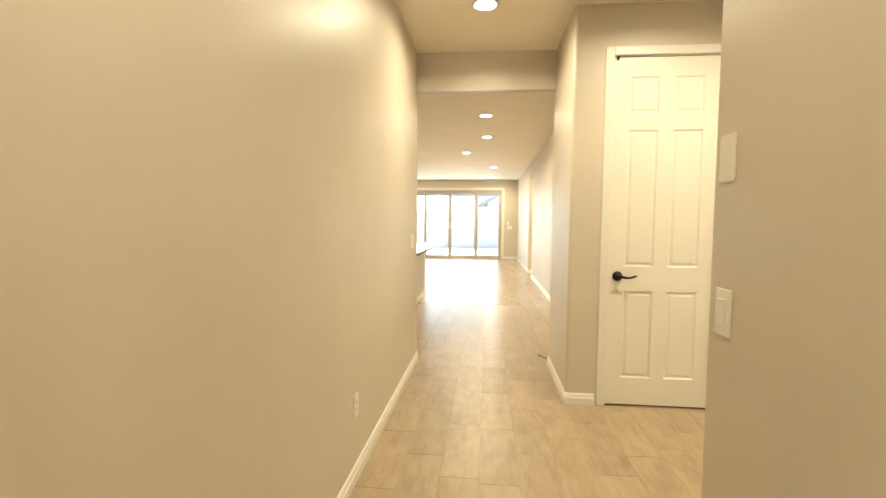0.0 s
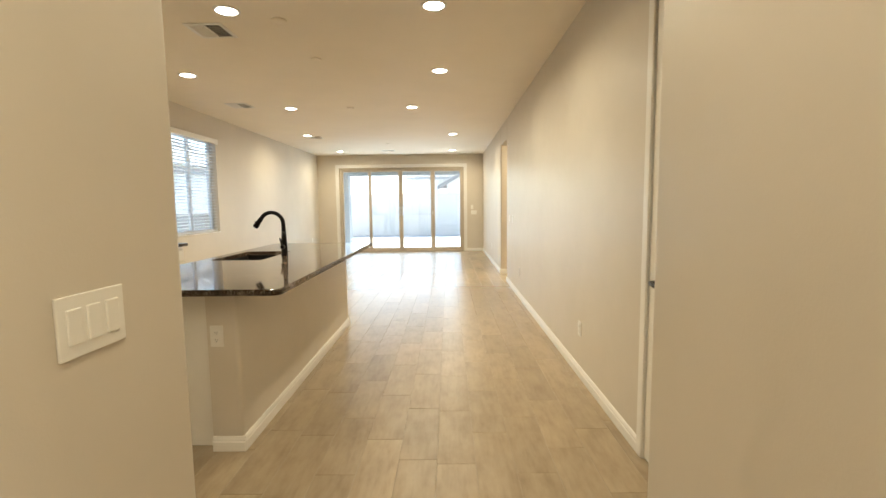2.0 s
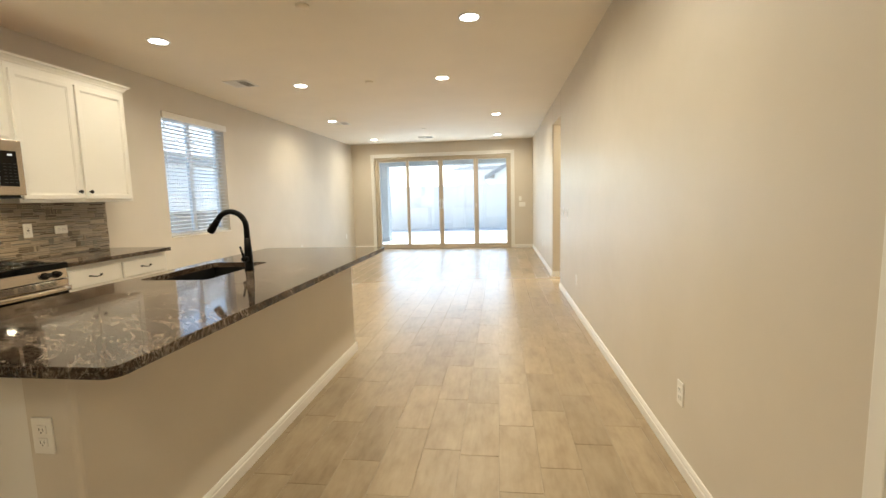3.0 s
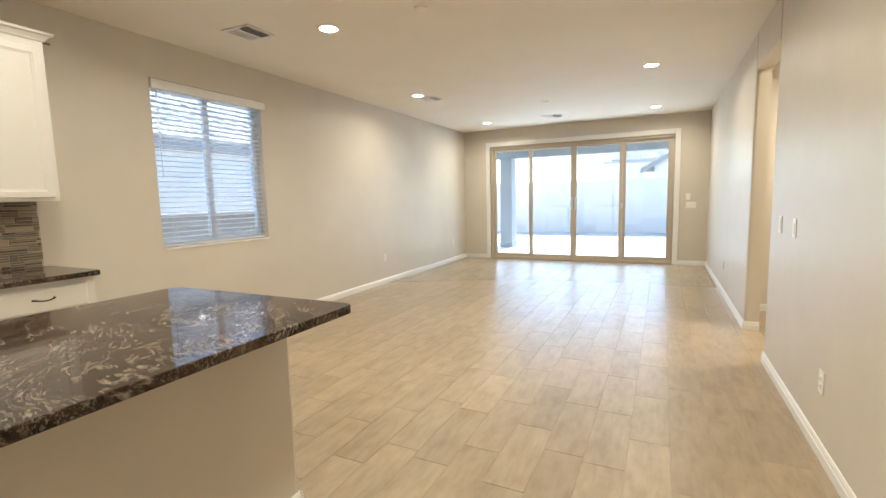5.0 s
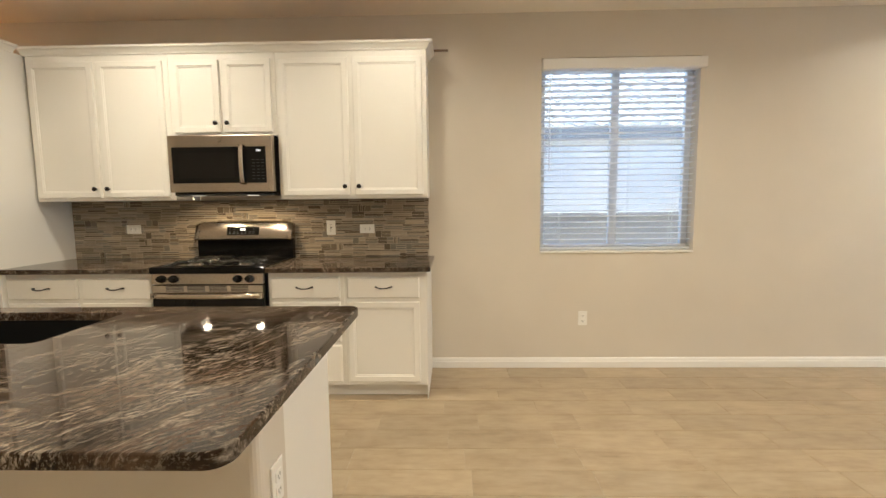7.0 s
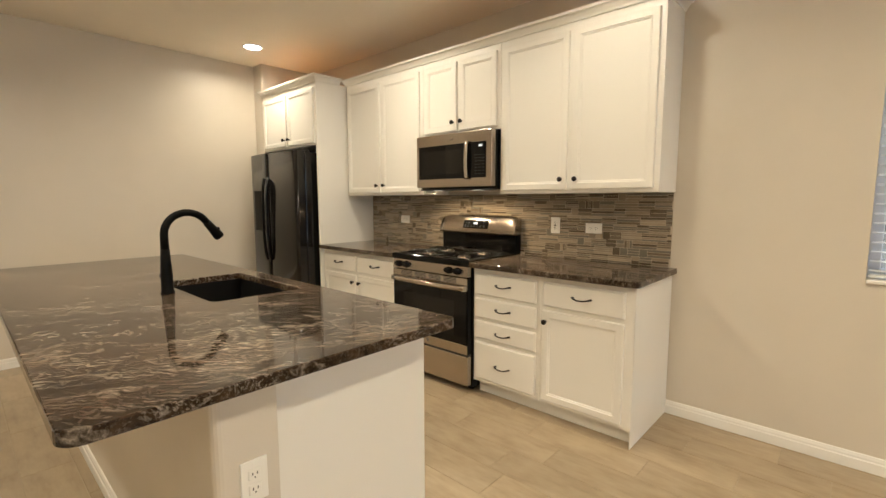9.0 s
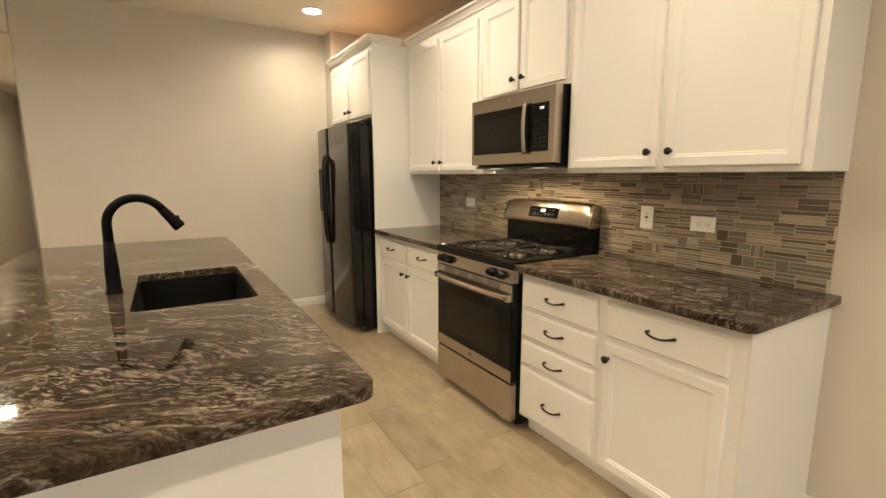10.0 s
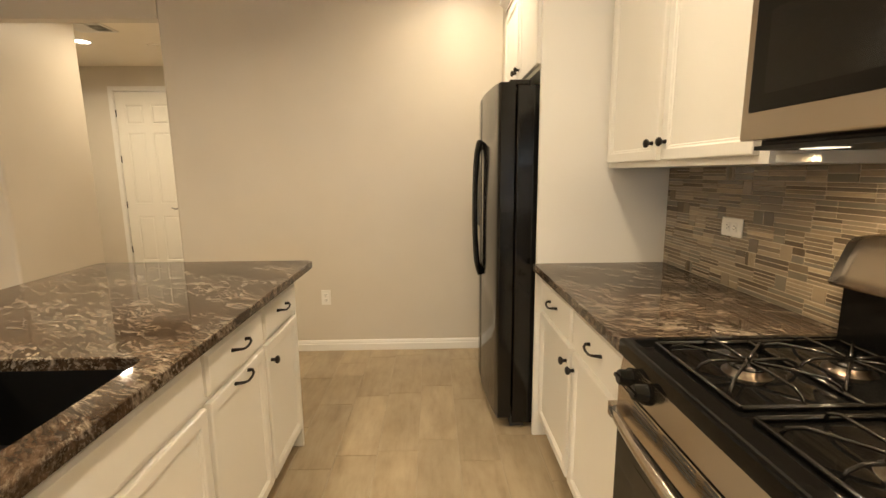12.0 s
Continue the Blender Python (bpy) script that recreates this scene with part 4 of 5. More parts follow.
# island
IX0, IX1, IY0, IY1 = -1.748, -0.650, 5.282, 8.108
SINK = (-1.655, -1.255, 6.53, 7.205)
countertop("island_countertop", "polished dark granite island top with pale veins", IX0, IX1, IY0, IY1, SINK,
           [(IX0, IY0), (IX0, IY1), (IX1, IY0), (IX1, IY1)], 0.045)
PONY = (-1.10, -0.935, 5.425, 8.03)
bm = bmesh.new()
cube(bm, PONY[0], PONY[1], PONY[2], PONY[3], -0.05, 0.882)
round_edges(bm, [(PONY[1], PONY[2]), (PONY[1], PONY[3])], 0.022)
solid("wall_island", bm, M_WALL, "low beige painted wall that backs the island", "wall", "structure")
baseboard((PONY[1], PONY[2]), (PONY[1], PONY[3]), (1, 0))
baseboard((PONY[0], PONY[2]), (PONY[1] + 0.014, PONY[2]), (0, -1))
baseboard((PONY[1] + 0.014, PONY[3]), (PONY[0], PONY[3]), (0, 1))
plate("outlet", (-1.047, PONY[2], 0.64), -90)
plate("outlet", (-1.03, PONY[3], 0.615), 90)

IB = -1.103                   # back of the island cabinets
ID = 0.592
IDZ, IRZ = (0.720, 0.848), (0.125, 0.698)
w = 0.425
base_cabinet("white island cabinet with drawer and single door", (IB, 5.50 + w, 0), 180, w,
             [("drawer", 0.012, 0.40, *IDZ, "pull", 0.205, 0.795), ("door", 0.012, 0.40, *IRZ, "knob", 0.05, 0.625)], ID, "island cabinets")
w = 0.45
base_cabinet("white island cabinet with drawer and pull-out bin door", (IB, 5.925 + w, 0), 180, w,
             [("drawer", 0.012, 0.438, *IDZ, "pull", 0.225, 0.795), ("door", 0.012, 0.438, *IRZ, "pull", 0.225, 0.680)], ID, "island cabinets")
w = 0.855
c = thing("base_cabinet", "white island sink cabinet with false front and two doors", "cabinet", "island cabinets", at=(IB, 6.375 + w, 0), rz=180)
part("body", box(0.002, 0.012, 0.0005, w - 0.0005, 0.10, 0.66), M_CAB, c)
part("body_side", box(0.012, ID, 0.0005, 0.018, 0.10, 0.882), M_CAB, c)
part("body_side", box(0.012, ID, w - 0.018, w - 0.0005, 0.10, 0.882), M_CAB, c)
part("face_frame", box(ID - 0.018, ID, 0.018, w - 0.018, 0.10, 0.882), M_CAB, c)
part("toe_kick", box(0.002, ID - 0.07, 0.0005, w - 0.0005, 0.001, 0.099), M_CAB, c)
front(c, "drawer", ID, 0.012, w - 0.012, *IDZ)
front(c, "door", ID, 0.012, 0.420, *IRZ, "knob", (0.388, 0.615))
front(c, "door", ID, 0.435, w - 0.012, *IRZ, "knob", (0.468, 0.615))


def dishwasher(y0, w):
    d = thing("dishwasher", "built-in steel dishwasher with dark control strip", "dishwasher", at=(IB, y0 + w, 0), rz=180)
    part("tub", box(0.02, ID - 0.02, 0.004, w - 0.004, 0.10, 0.875), M_GASKET, d)
    dr = part("door", box(ID - 0.02, ID + 0.022, 0.006, w - 0.006, 0.115, 0.868, 0.006), M_STEEL, d, "brushed steel front")
    part("pocket_handle", box(ID + 0.0215, ID + 0.0235, w / 2 - 0.125, w / 2 + 0.125, 0.772, 0.818, 0.001), M_SLOT, dr, "dark recessed pocket handle")
    part("handle_lip", tube(bmesh.new(), [(ID + 0.022, w / 2 - 0.125, 0.820), (ID + 0.027, w / 2, 0.822), (ID + 0.022, w / 2 + 0.125, 0.820)], 0.004, 8), M_STEEL, dr)
    part("badge", lathe(bmesh.new(), [(0.011, 0), (0.010, 0.002), (0.003, 0.003)], 16, Matrix.Translation((ID + 0.0235, w / 2 - 0.085, 0.795)) @ ALONG_X), M_STEEL, dr)
    part("kick_plate", box(ID - 0.09, ID - 0.06, 0.006, w - 0.006, 0.002, 0.10), M_BLACK, d)


dishwasher(7.235, 0.60)
for y0 in (5.476, 7.958):
    p = thing("island_end_panel", "white painted panel that closes the island end", "cabinet panel", at=(IB, y0, 0))
    part("board", box(-0.597, -0.002, 0.0, 0.022, 0.001, 0.882, 0.002), M_CAB, p)


def sink():
    s = thing("kitchen_sink", "black composite undermount sink in the island", "sink", at=(0, 0, 0.68))
    x0, x1, y0, y1 = SINK[0] - 0.006, SINK[1] + 0.006, SINK[2] - 0.006, SINK[3] + 0.006
    bm = bmesh.new()
    t = 0.012
    cube(bm, x0, x1, y0, y1, 0.0, 0.202)
    bm.normal_update()
    mouth = max(bm.faces, key=lambda f: f.normal.z)
    bmesh.ops.inset_individual(bm, faces=[mouth], thickness=0.006, depth=0.0)
    low = bmesh.ops.extrude_discrete_faces(bm, faces=[mouth])["faces"][0]
    mid = low.calc_center_median()
    for v in low.verts:
        v.co.z = t
        v.co.x += 0.012 * (1 if v.co.x < mid.x else -1)
        v.co.y += 0.012 * (1 if v.co.y < mid.y else -1)
    part("basin", bm, M_SINK, s)
    part("drain", lathe(bmesh.new(), [(0.045, t), (0.045, t + 0.003), (0.03, t + 0.002), (0.01, t + 0.004)], 20, Matrix.Translation(((x0 + x1) / 2, (y0 + y1) / 2, 0))), M_MATTE, s)


sink()


def faucet(x, y):
    f = thing("kitchen_faucet", "matte black pull-down gooseneck faucet on the island", "faucet", at=(x, y, COUNTER), rz=180)
    part("body", lathe(bmesh.new(), [(0.029, 0.0), (0.029, 0.006), (0.025, 0.012), (0.0245, 0.08), (0.022, 0.13), (0.018, 0.20)], 20), M_MATTE, f)
    pts, rs = [(0, 0, 0.19), (0, 0, 0.245)], [0.0180, 0.0170]
    r = 0.098
    for k in range(0, 15):
        a = math.pi - k / 14 * radians(148)
        pts.append((r + r * math.cos(a), 0, 0.262 + r * math.sin(a)))
        rs.append(0.0165)
    part("spout", tube(bmesh.new(), pts, rs, 14), M_MATTE, f)
    e = Vector(pts[-1])
    d = (e - Vector(pts[-2])).normalized()
    hd = part("spray_head", tube(bmesh.new(), [e, e + d * 0.012, e + d * 0.045, e + d * 0.085, e + d * 0.095], [0.017, 0.0185, 0.020, 0.024, 0.021], 14), M_MATTE, f)
    b = e + d * 0.05
    part("spray_button", box(b.x + 0.014, b.x + 0.027, -0.007, 0.007, b.z - 0.012, b.z + 0.014, 0.003), M_MATTE, hd)
    part("lever_hub", tube(bmesh.new(), [(0, 0.012, 0.072), (0, 0.056, 0.074), (0, 0.062, 0.074)], [0.017, 0.0155, 0.012], 12), M_MATTE, f)
    part("lever", tube(bmesh.new(), [(0, 0.052, 0.080), (0.005, 0.058, 0.115), (0.011, 0.066, 0.152)], [0.0075, 0.0068, 0.006], 10), M_MATTE, f)


faucet(-1.19, 6.86)


# ---- range ----
def gas_range():
    w = 0.757
    g = thing("gas_range", "steel and black gas range with four burners", "stove", at=(WEST, 6.4815, 0))
    D = 0.635
    part("body", box(0.02, D - 0.03, 0.0, w, 0.03, 0.880, 0.003), M_BLACK, g)
    for y in (0.05, w - 0.05):
        for x in (0.1, D - 0.1):
            part("foot", lathe(bmesh.new(), [(0.018, 0.0), (0.018, 0.012), (0.010, 0.014), (0.010, 0.035)], 12, Matrix.Translation((x, y, 0.0005))), M_BLACK, g)
    # cooktop: a shallow tray with a raised rim
    bm = box(0.025, D + 0.012, -0.004, w + 0.004, 0.882, 0.926)
    bm.normal_update()
    top = max(bm.faces, key=lambda f: f.normal.z)
    bmesh.ops.bevel(bm, geom=list(top.edges), offset=0.010, segments=3, affect="EDGES", profile=0.5)
    bm.normal_update()
    top = max((f for f in bm.faces if f.normal.z > 0.99), key=lambda f: f.calc_area())
    bmesh.ops.inset_individual(bm, faces=[top], thickness=0.022, depth=0.0)
    bmesh.ops.inset_individual(bm, faces=[top], thickness=0.012, depth=-0.010)
    part("cooktop", bm, M_ENAMEL, g)
    # control panel, leaning back
    bm = bmesh.new()
    prof = [(D - 0.03, 0.812), (D + 0.015, 0.812), (D + 0.004, 0.8795), (D - 0.03, 0.8795)]
    va = [bm.verts.new((x, 0.006, z)) for x, z in prof]
    vb = [bm.verts.new((x, w - 0.006, z)) for x, z in prof]
    for k in range(4):
        bm.faces.new((va[k], va[(k + 1) % 4], vb[(k + 1) % 4], vb[k]))
    bm.faces.new(va[::-1])
    bm.faces.new(vb)
    cp = part("control_panel", bm, M_STEEL, g, "brushed steel control panel")
    lean = Matrix.Rotation(radians(-9), 4, "Y")
    for y in (0.075, 0.155, 0.585, 0.665):
        m = Matrix.Translation((D + 0.009, y, 0.846)) @ lean @ ALONG_X
        k = part("knob", lathe(bmesh.new(), [(0.026, 0.0), (0.026, 0.010), (0.021, 0.014), (0.019, 0.034), (0.015, 0.037)], 20, m), M_BLACK, cp, "black burner knob")
        bm = box(-0.004, 0.004, -0.019, 0.019, 0.034, 0.041, 0.001)
        bm.transform(m)
        part("grip", bm, M_BLACK, k)
    # oven door
    od = part("oven_door", box(D - 0.03, D + 0.010, 0.004, w - 0.004, 0.275, 0.806, 0.004), M_BLACK, g, "black glass oven door")
    part("glass", box(D + 0.010, D + 0.0135, 0.012, w - 0.012, 0.345, 0.715, 0.002), M_OVENGLASS, od)
    part("window", box(D + 0.0135, D + 0.0142, 0.12, w - 0.12, 0.39, 0.64), M_DARKMESH, od)
    part("lower_trim", box(D + 0.010, D + 0.0145, 0.006, w - 0.006, 0.277, 0.343, 0.002), M_STEEL, od, "brushed steel lower trim")
    part("badge", lathe(bmesh.new(), [(0.014, 0), (0.013, 0.0015), (0.004, 0.002)], 18, Matrix.Translation((D + 0.0145, w / 2, 0.312)) @ ALONG_X), M_DUCT, od, "small round dark badge")
    tt = part("vent_trim", box(D + 0.010, D + 0.014, 0.006, w - 0.006, 0.718, 0.803, 0.002), M_STEEL, od, "steel trim with vent slots")
    for k in range(4):
        for s in range(4):
            y0 = 0.10 + 0.145 * k
            part("vent_slot", box(D + 0.0138, D + 0.0144, y0, y0 + 0.12, 0.764 + 0.010 * s, 0.769 + 0.010 * s), M_SLOT, tt)
    # handle: a bowed flat bar between two end posts
    bm = bmesh.new()
    rings = []
    n = 14
    for k in range(n + 1):
        y = 0.018 + (w - 0.036) * k / n
        bow = 0.022 * (1 - (2 * k / n - 1) ** 2)
        xo = D + 0.027 + bow
        rings.append([bm.verts.new((xo + dx, y, 0.736 + dz)) for dx, dz in ((0, -0.017), (0.012, -0.013), (0.015, 0.0), (0.012, 0.013), (0, 0.017))])
    for a, b in zip(rings, rings[1:]):
        for k in range(5):
            bm.faces.new((a[k], a[(k + 1) % 5], b[(k + 1) % 5], b[k])).smooth = True
    bm.faces.new(rings[0][::-1])
    bm.faces.new(rings[-1])
    for y0 in (0.010, w - 0.034):
        cube(bm, D + 0.012, D + 0.040, y0, y0 + 0.024, 0.718, 0.754)
    part("handle", bm, M_STEEL, od, "bowed brushed steel handle")
    dr = part("drawer", box(D - 0.03, D + 0.012, 0.004, w - 0.004, 0.055, 0.262, 0.005), M_STEEL, g, "brushed steel storage drawer")
    part("drawer_gap", box(D - 0.03, D + 0.004, 0.006, w - 0.006, 0.262, 0.275), M_SLOT, g)
    # back guard
    part("backguard", box(0.008, 0.075, 0.004, w - 0.004, 0.90, 1.065, 0.006), M_BLACK, g, "black enamel back guard")
    bm = bmesh.new()
    prof = [(0.012, 1.060), (0.108, 1.062), (0.113, 1.070), (0.074, 1.190), (0.060, 1.204), (0.030, 1.208), (0.012, 1.205)]
    n = 16
    rings = []
    for k in range(n + 1):
        f = k / n
        y = 0.0 + w * f
        drop = 0.014 * abs(2 * f - 1) ** 10 + 0.006 * (2 * f - 1) ** 2
        rings.append([bm.verts.new((x, y, z - (drop if z > 1.1 else 0))) for x, z in prof])
    for a, b in zip(rings, rings[1:]):
        for k in range(len(prof)):
            bm.faces.new((a[k], a[(k + 1) % len(prof)], b[(k + 1) % len(prof)], b[k])).smooth = k not in (0, 6)
    bm.faces.new(rings[0][::-1])
    bm.faces.new(rings[-1])
    con = part("console", bm, M_STEEL, g, "curved brushed steel console")
    tilt = Matrix.Translation((0.0945, w / 2, 1.130)) @ Matrix.Rotation(radians(-18), 4, "Y")
    bm = box(0.0, 0.004, -0.125, 0.125, -0.034, 0.034, 0.0015)
    bm.transform(tilt)
    ds = part("display", bm, M_ENAMEL, con, "black touch display with glowing digits")
    for k in range(3):
        bm = box(0.0042, 0.0048, -0.020 + 0.014 * k, -0.010 + 0.014 * k, 0.002, 0.019, 0.0)
        bm.transform(tilt)
        part("digit", bm, M_DIGIT, ds)
    bm = bmesh.new()
    for row, z in enumerate((0.014, -0.010, -0.021)):
        for col in range(7):
            y = -0.108 + 0.031 * col
            if row == 0 and abs(y) < 0.05:
                continue
            cube(bm, 0.0042, 0.0046, y, y + 0.014, z, z + 0.0025)
    bm.transform(tilt)
    part("touch_marks", bm, material("touch_print", (0.25, 0.25, 0.25), 0.5), ds)["kind"] = "stuff"
    # burners and grates
    deck = 0.915
    for bx in (0.220, 0.450):
        for by in (0.20, 0.557):
            b = part("burner", lathe(bmesh.new(), [(0.050, deck), (0.048, deck + 0.003), (0.038, deck + 0.005), (0.037, deck + 0.014), (0.033, deck + 0.016)], 24,
                                     Matrix.Translation((bx, by, 0))), M_BURNER, g, "pale alloy burner head")
            part("burner_cap", lathe(bmesh.new(), [(0.037, deck + 0.016), (0.038, deck + 0.019), (0.033, deck + 0.023), (0.006, deck + 0.024)], 24, Matrix.Translation((bx, by, 0))), M_IRON, b)
    for gy in (0.20, 0.557):
        bm = bmesh.new()
        x0, x1, y0, y1, zt = 0.100, 0.572, gy - 0.160, gy + 0.160, 0.945
        loop = [(x0, y0), (x1, y0), (x1, y1), (x0, y1), (x0, y0)]
        for (xa, ya), (xb, yb) in zip(loop, loop[1:]):
            tube(bm, [(xa, ya, 0.922), (xb, yb, 0.922)], 0.0052, 6)
        tube(bm, [((x0 + x1) / 2, y0, 0.922), ((x0 + x1) / 2, y1, 0.922)], 0.0052, 6)
        for bx in (0.220, 0.450):
            for k in range(8):
                a = radians(45 * k)
                ca, sa = math.cos(a), math.sin(a)
                reach = min(0.114 / max(abs(ca), 1e-6), 0.158 / max(abs(sa), 1e-6))
                tube(bm, [(bx + ca * 0.012, gy + sa * 0.012, zt - 0.003), (bx + ca * 0.05, gy + sa * 0.05, zt), (bx + ca * (reach - 0.03), gy + sa * (reach - 0.03), zt),
                          (bx + ca * (reach - 0.008), gy + sa * (reach - 0.008), zt - 0.010), (bx + ca * reach, gy + sa * reach, 0.920)], 0.0036, 6)
        part("grate", bm, M_IRON, g, "black cast iron burner grate")


gas_range()


# ---- microwave ----
def microwave():
    w = 0.735
    m = thing("microwave_oven", "over-the-range steel and black microwave oven", "microwave", at=(WEST, 6.4985, 1.410))
    part("body", box(0.004, 0.340, 0.0, w, 0.0, 0.408, 0.003), M_BLACK, m)
    fr = part("front", box(0.3405, 0.395, 0.0, w, 0.012, 0.406, 0.005), M_STEEL, m, "brushed steel front")
    part("door_glass", box(0.395, 0.3985, 0.028, 0.525, 0.075, 0.325, 0.002), M_OVENGLASS, fr)
    part("window_mesh", box(0.3985, 0.399, 0.075, 0.470, 0.110, 0.285), M_DARKMESH, fr)
    cp = part("control_panel", box(0.395, 0.3985, 0.5255, 0.690, 0.075, 0.325, 0.002), M_OVENGLASS, fr, "black touch control panel")
    for k in range(3):
        part("digit", box(0.3986, 0.3992, 0.628 + 0.011 * k, 0.636 + 0.011 * k, 0.291, 0.304), M_DIGIT, cp)
    bm = bmesh.new()
    for r in range(7):
        for c in range(3):
            cube(bm, 0.3986, 0.3990, 0.592 + 0.034 * c, 0.612 + 0.034 * c, 0.100 + 0.022 * r, 0.104 + 0.022 * r)
    part("key_marks", bm, material("key_print", (0.012, 0.012, 0.012), 0.5), cp)["kind"] = "stuff"
    part("badge", lathe(bmesh.new(), [(0.013, 0), (0.012, 0.002), (0.004, 0.003)], 20, Matrix.Translation((0.3955, w * 0.5, 0.367)) @ ALONG_X), M_STEEL, fr)
    bm = bmesh.new()
    rings = []
    for k in range(11):
        f = k / 10
        z = 0.065 + 0.272 * f
        xo = 0.409 + 0.012 * (1 - (2 * f - 1) ** 2)
        rings.append([bm.verts.new((xo + dx, 0.510 + dy, z)) for dx, dy in ((0, 0), (0.008, 0.002), (0.011, 0.016), (0.008, 0.030), (0, 0.032))])
    for a, b in zip(rings, rings[1:]):
        for k in range(5):
            bm.faces.new((a[k], a[(k + 1) % 5], b[(k + 1) % 5], b[k])).smooth = True
    bm.faces.new(rings[0][::-1])
    bm.faces.new(rings[-1])
    cube(bm, 0.399, 0.412, 0.514, 0.538, 0.070, 0.092)
    cube(bm, 0.399, 0.412, 0.514, 0.538, 0.308, 0.330)
    part("handle", bm, M_STEEL, fr, "bowed steel handle")
    part("underside", box(0.05, 0.37, 0.02, w - 0.02, -0.010, 0.0), M_GASKET, m)
    for y in (0.16, 0.56):
        part("task_lamp", box(0.297, 0.343, y - 0.036, y + 0.036, -0.0125, -0.0105), M_HOODLAMP, m, "lit task lamp lens")
    part("grease_filter", box(0.08, 0.18, 0.08, w - 0.08, -0.0125, -0.0105), M_STEEL, m)


microwave()


# ---- refrigerator ----
def fridge():
    w = 0.912
    f = thing("refrigerator", "black side-by-side refrigerator in the cabinet recess", "refrigerator", at=(WEST, 4.467, 0))
    part("body", box(0.03, 0.725, 0.004, w - 0.004, 0.03, 1.765, 0.006), M_FRIDGE, f)
    part("kick_grille", box(0.66, 0.735, 0.01, w - 0.01, 0.012, 0.062), M_GASKET, f)
    for y0, y1 in ((0.0, 0.405), (0.411, w)):
        bm = bmesh.new()
        n = 10
        rings = []
        for k in range(n + 1):
            q = k / n
            y = y0 + (y1 - y0) * q
            g = (y - w / 2) / (w / 2)
            x = 0.843 - 0.035 * g * g
            if k in (0, n):
                x -= 0.006
            rings.append([bm.verts.new(p) for p in ((0.735, y, 0.065), (x, y, 0.065), (x, y, 1.775), (0.735, y, 1.775))])
        for a, b in zip(rings, rings[1:]):
            for k in range(4):
                bm.faces.new((a[k], a[(k + 1) % 4], b[(k + 1) % 4], b[k])).smooth = (k == 1)
        bm.faces.new(rings[0][::-1])
        bm.faces.new(rings[-1])
        door = part("door", bm, M_FRIDGE, f, "gloss black bowed door")
        hy = y1 - 0.035 if y0 == 0.0 else y0 + 0.035
        if y0 > 0.0:
            part("badge", lathe(bmesh.new(), [(0.015, 0), (0.014, 0.0015), (0.004, 0.002)], 18, Matrix.Translation((0.820, w - 0.11, 1.70)) @ ALONG_X), M_STEEL, door, "small round steel badge")
        bm = bmesh.new()
        pts = []
        for k in range(13):
            q = k / 12
            pts.append((0.850 + 0.030 * math.sin(math.pi * q) ** 0.5, hy, 0.745 + 0.795 * q))
        tube(bm, pts, [0.012 + 0.004 * abs(2 * k / 12 - 1) for k in range(13)], 10)
        part("handle", bm, M_BLACK, door, "long bowed black handle")
        if y0 == 0.0:
            part("dispenser", box(0.832, 0.842, 0.12, 0.33, 1.02, 1.42, 0.004), M_MATTE, door, "recessed water dispenser")
    part("hinge_cover", box(0.66, 0.76, 0.02, 0.09, 1.765, 1.79, 0.004), M_FRIDGE, f)
    part("hinge_cover", box(0.66, 0.76, w - 0.09, w - 0.02, 1.765, 1.79, 0.004), M_FRIDGE, f)


fridge()

# outlets on the splash
SPLASH_X = WEST + 0.011
plate("outlet", (SPLASH_X, 5.943, 1.145), 0, 1, True)
plate("gfci", (SPLASH_X, 7.526, 1.145), 0)
plate("outlet", (SPLASH_X, 7.812, 1.135), 0, 1, True)


# ---- outside ----
ground = bmesh.new()
cube(ground, -400, 400, 22.6, 400, -0.30, -0.06)
cube(ground, -400, -3.65, -400, 22.6, -0.30, -0.06)
cube(ground, 4.42, 400, -400, 22.6, -0.30, -0.06)
cube(ground, -3.65, 4.42, -400, -2.12, -0.30, -0.06)
cube(ground, -3.65, 4.42, 16.16, 22.6, -0.30, -0.062)
solid("ground", ground, M_GRAVEL, "pale dry gravel yard", "ground", "structure")
solid("patio_slab", box(-3.9, 2.4, 16.165, 18.9, -0.06, -0.02, 0.006), M_CONCRETE, "pale concrete patio slab", "patio", "structure")

# patio cover: its blue-grey shade is put into the stucco colour
patio = thing("patio_cover", "stucco patio cover over the slab, coloured blue-grey as if in shade", "patio roof", kind="structure", at=(0, 16.17, 0))
part("soffit", box(-3.9, 2.4, 0.0, 2.15, 2.62, 2.80), M_PATIO_SHADED, patio)
part("beam", box(-3.9, 2.4, 2.15, 2.50, 2.32, 2.80, 0.01), M_PATIO_SHADED, patio)
part("column", box(-3.45, -3.13, 2.13, 2.52, -0.02, 2.32, 0.015), M_PATIO_SHADED, patio)
part("column_base", box(-3.47, -3.11, 2.11, 2.54, -0.02, 0.12, 0.015), M_PATIO_SHADED, patio)
part("column", box(2.05, 2.40, 2.13, 2.52, -0.02, 2.32, 0.015), M_PATIO_SHADED, patio)


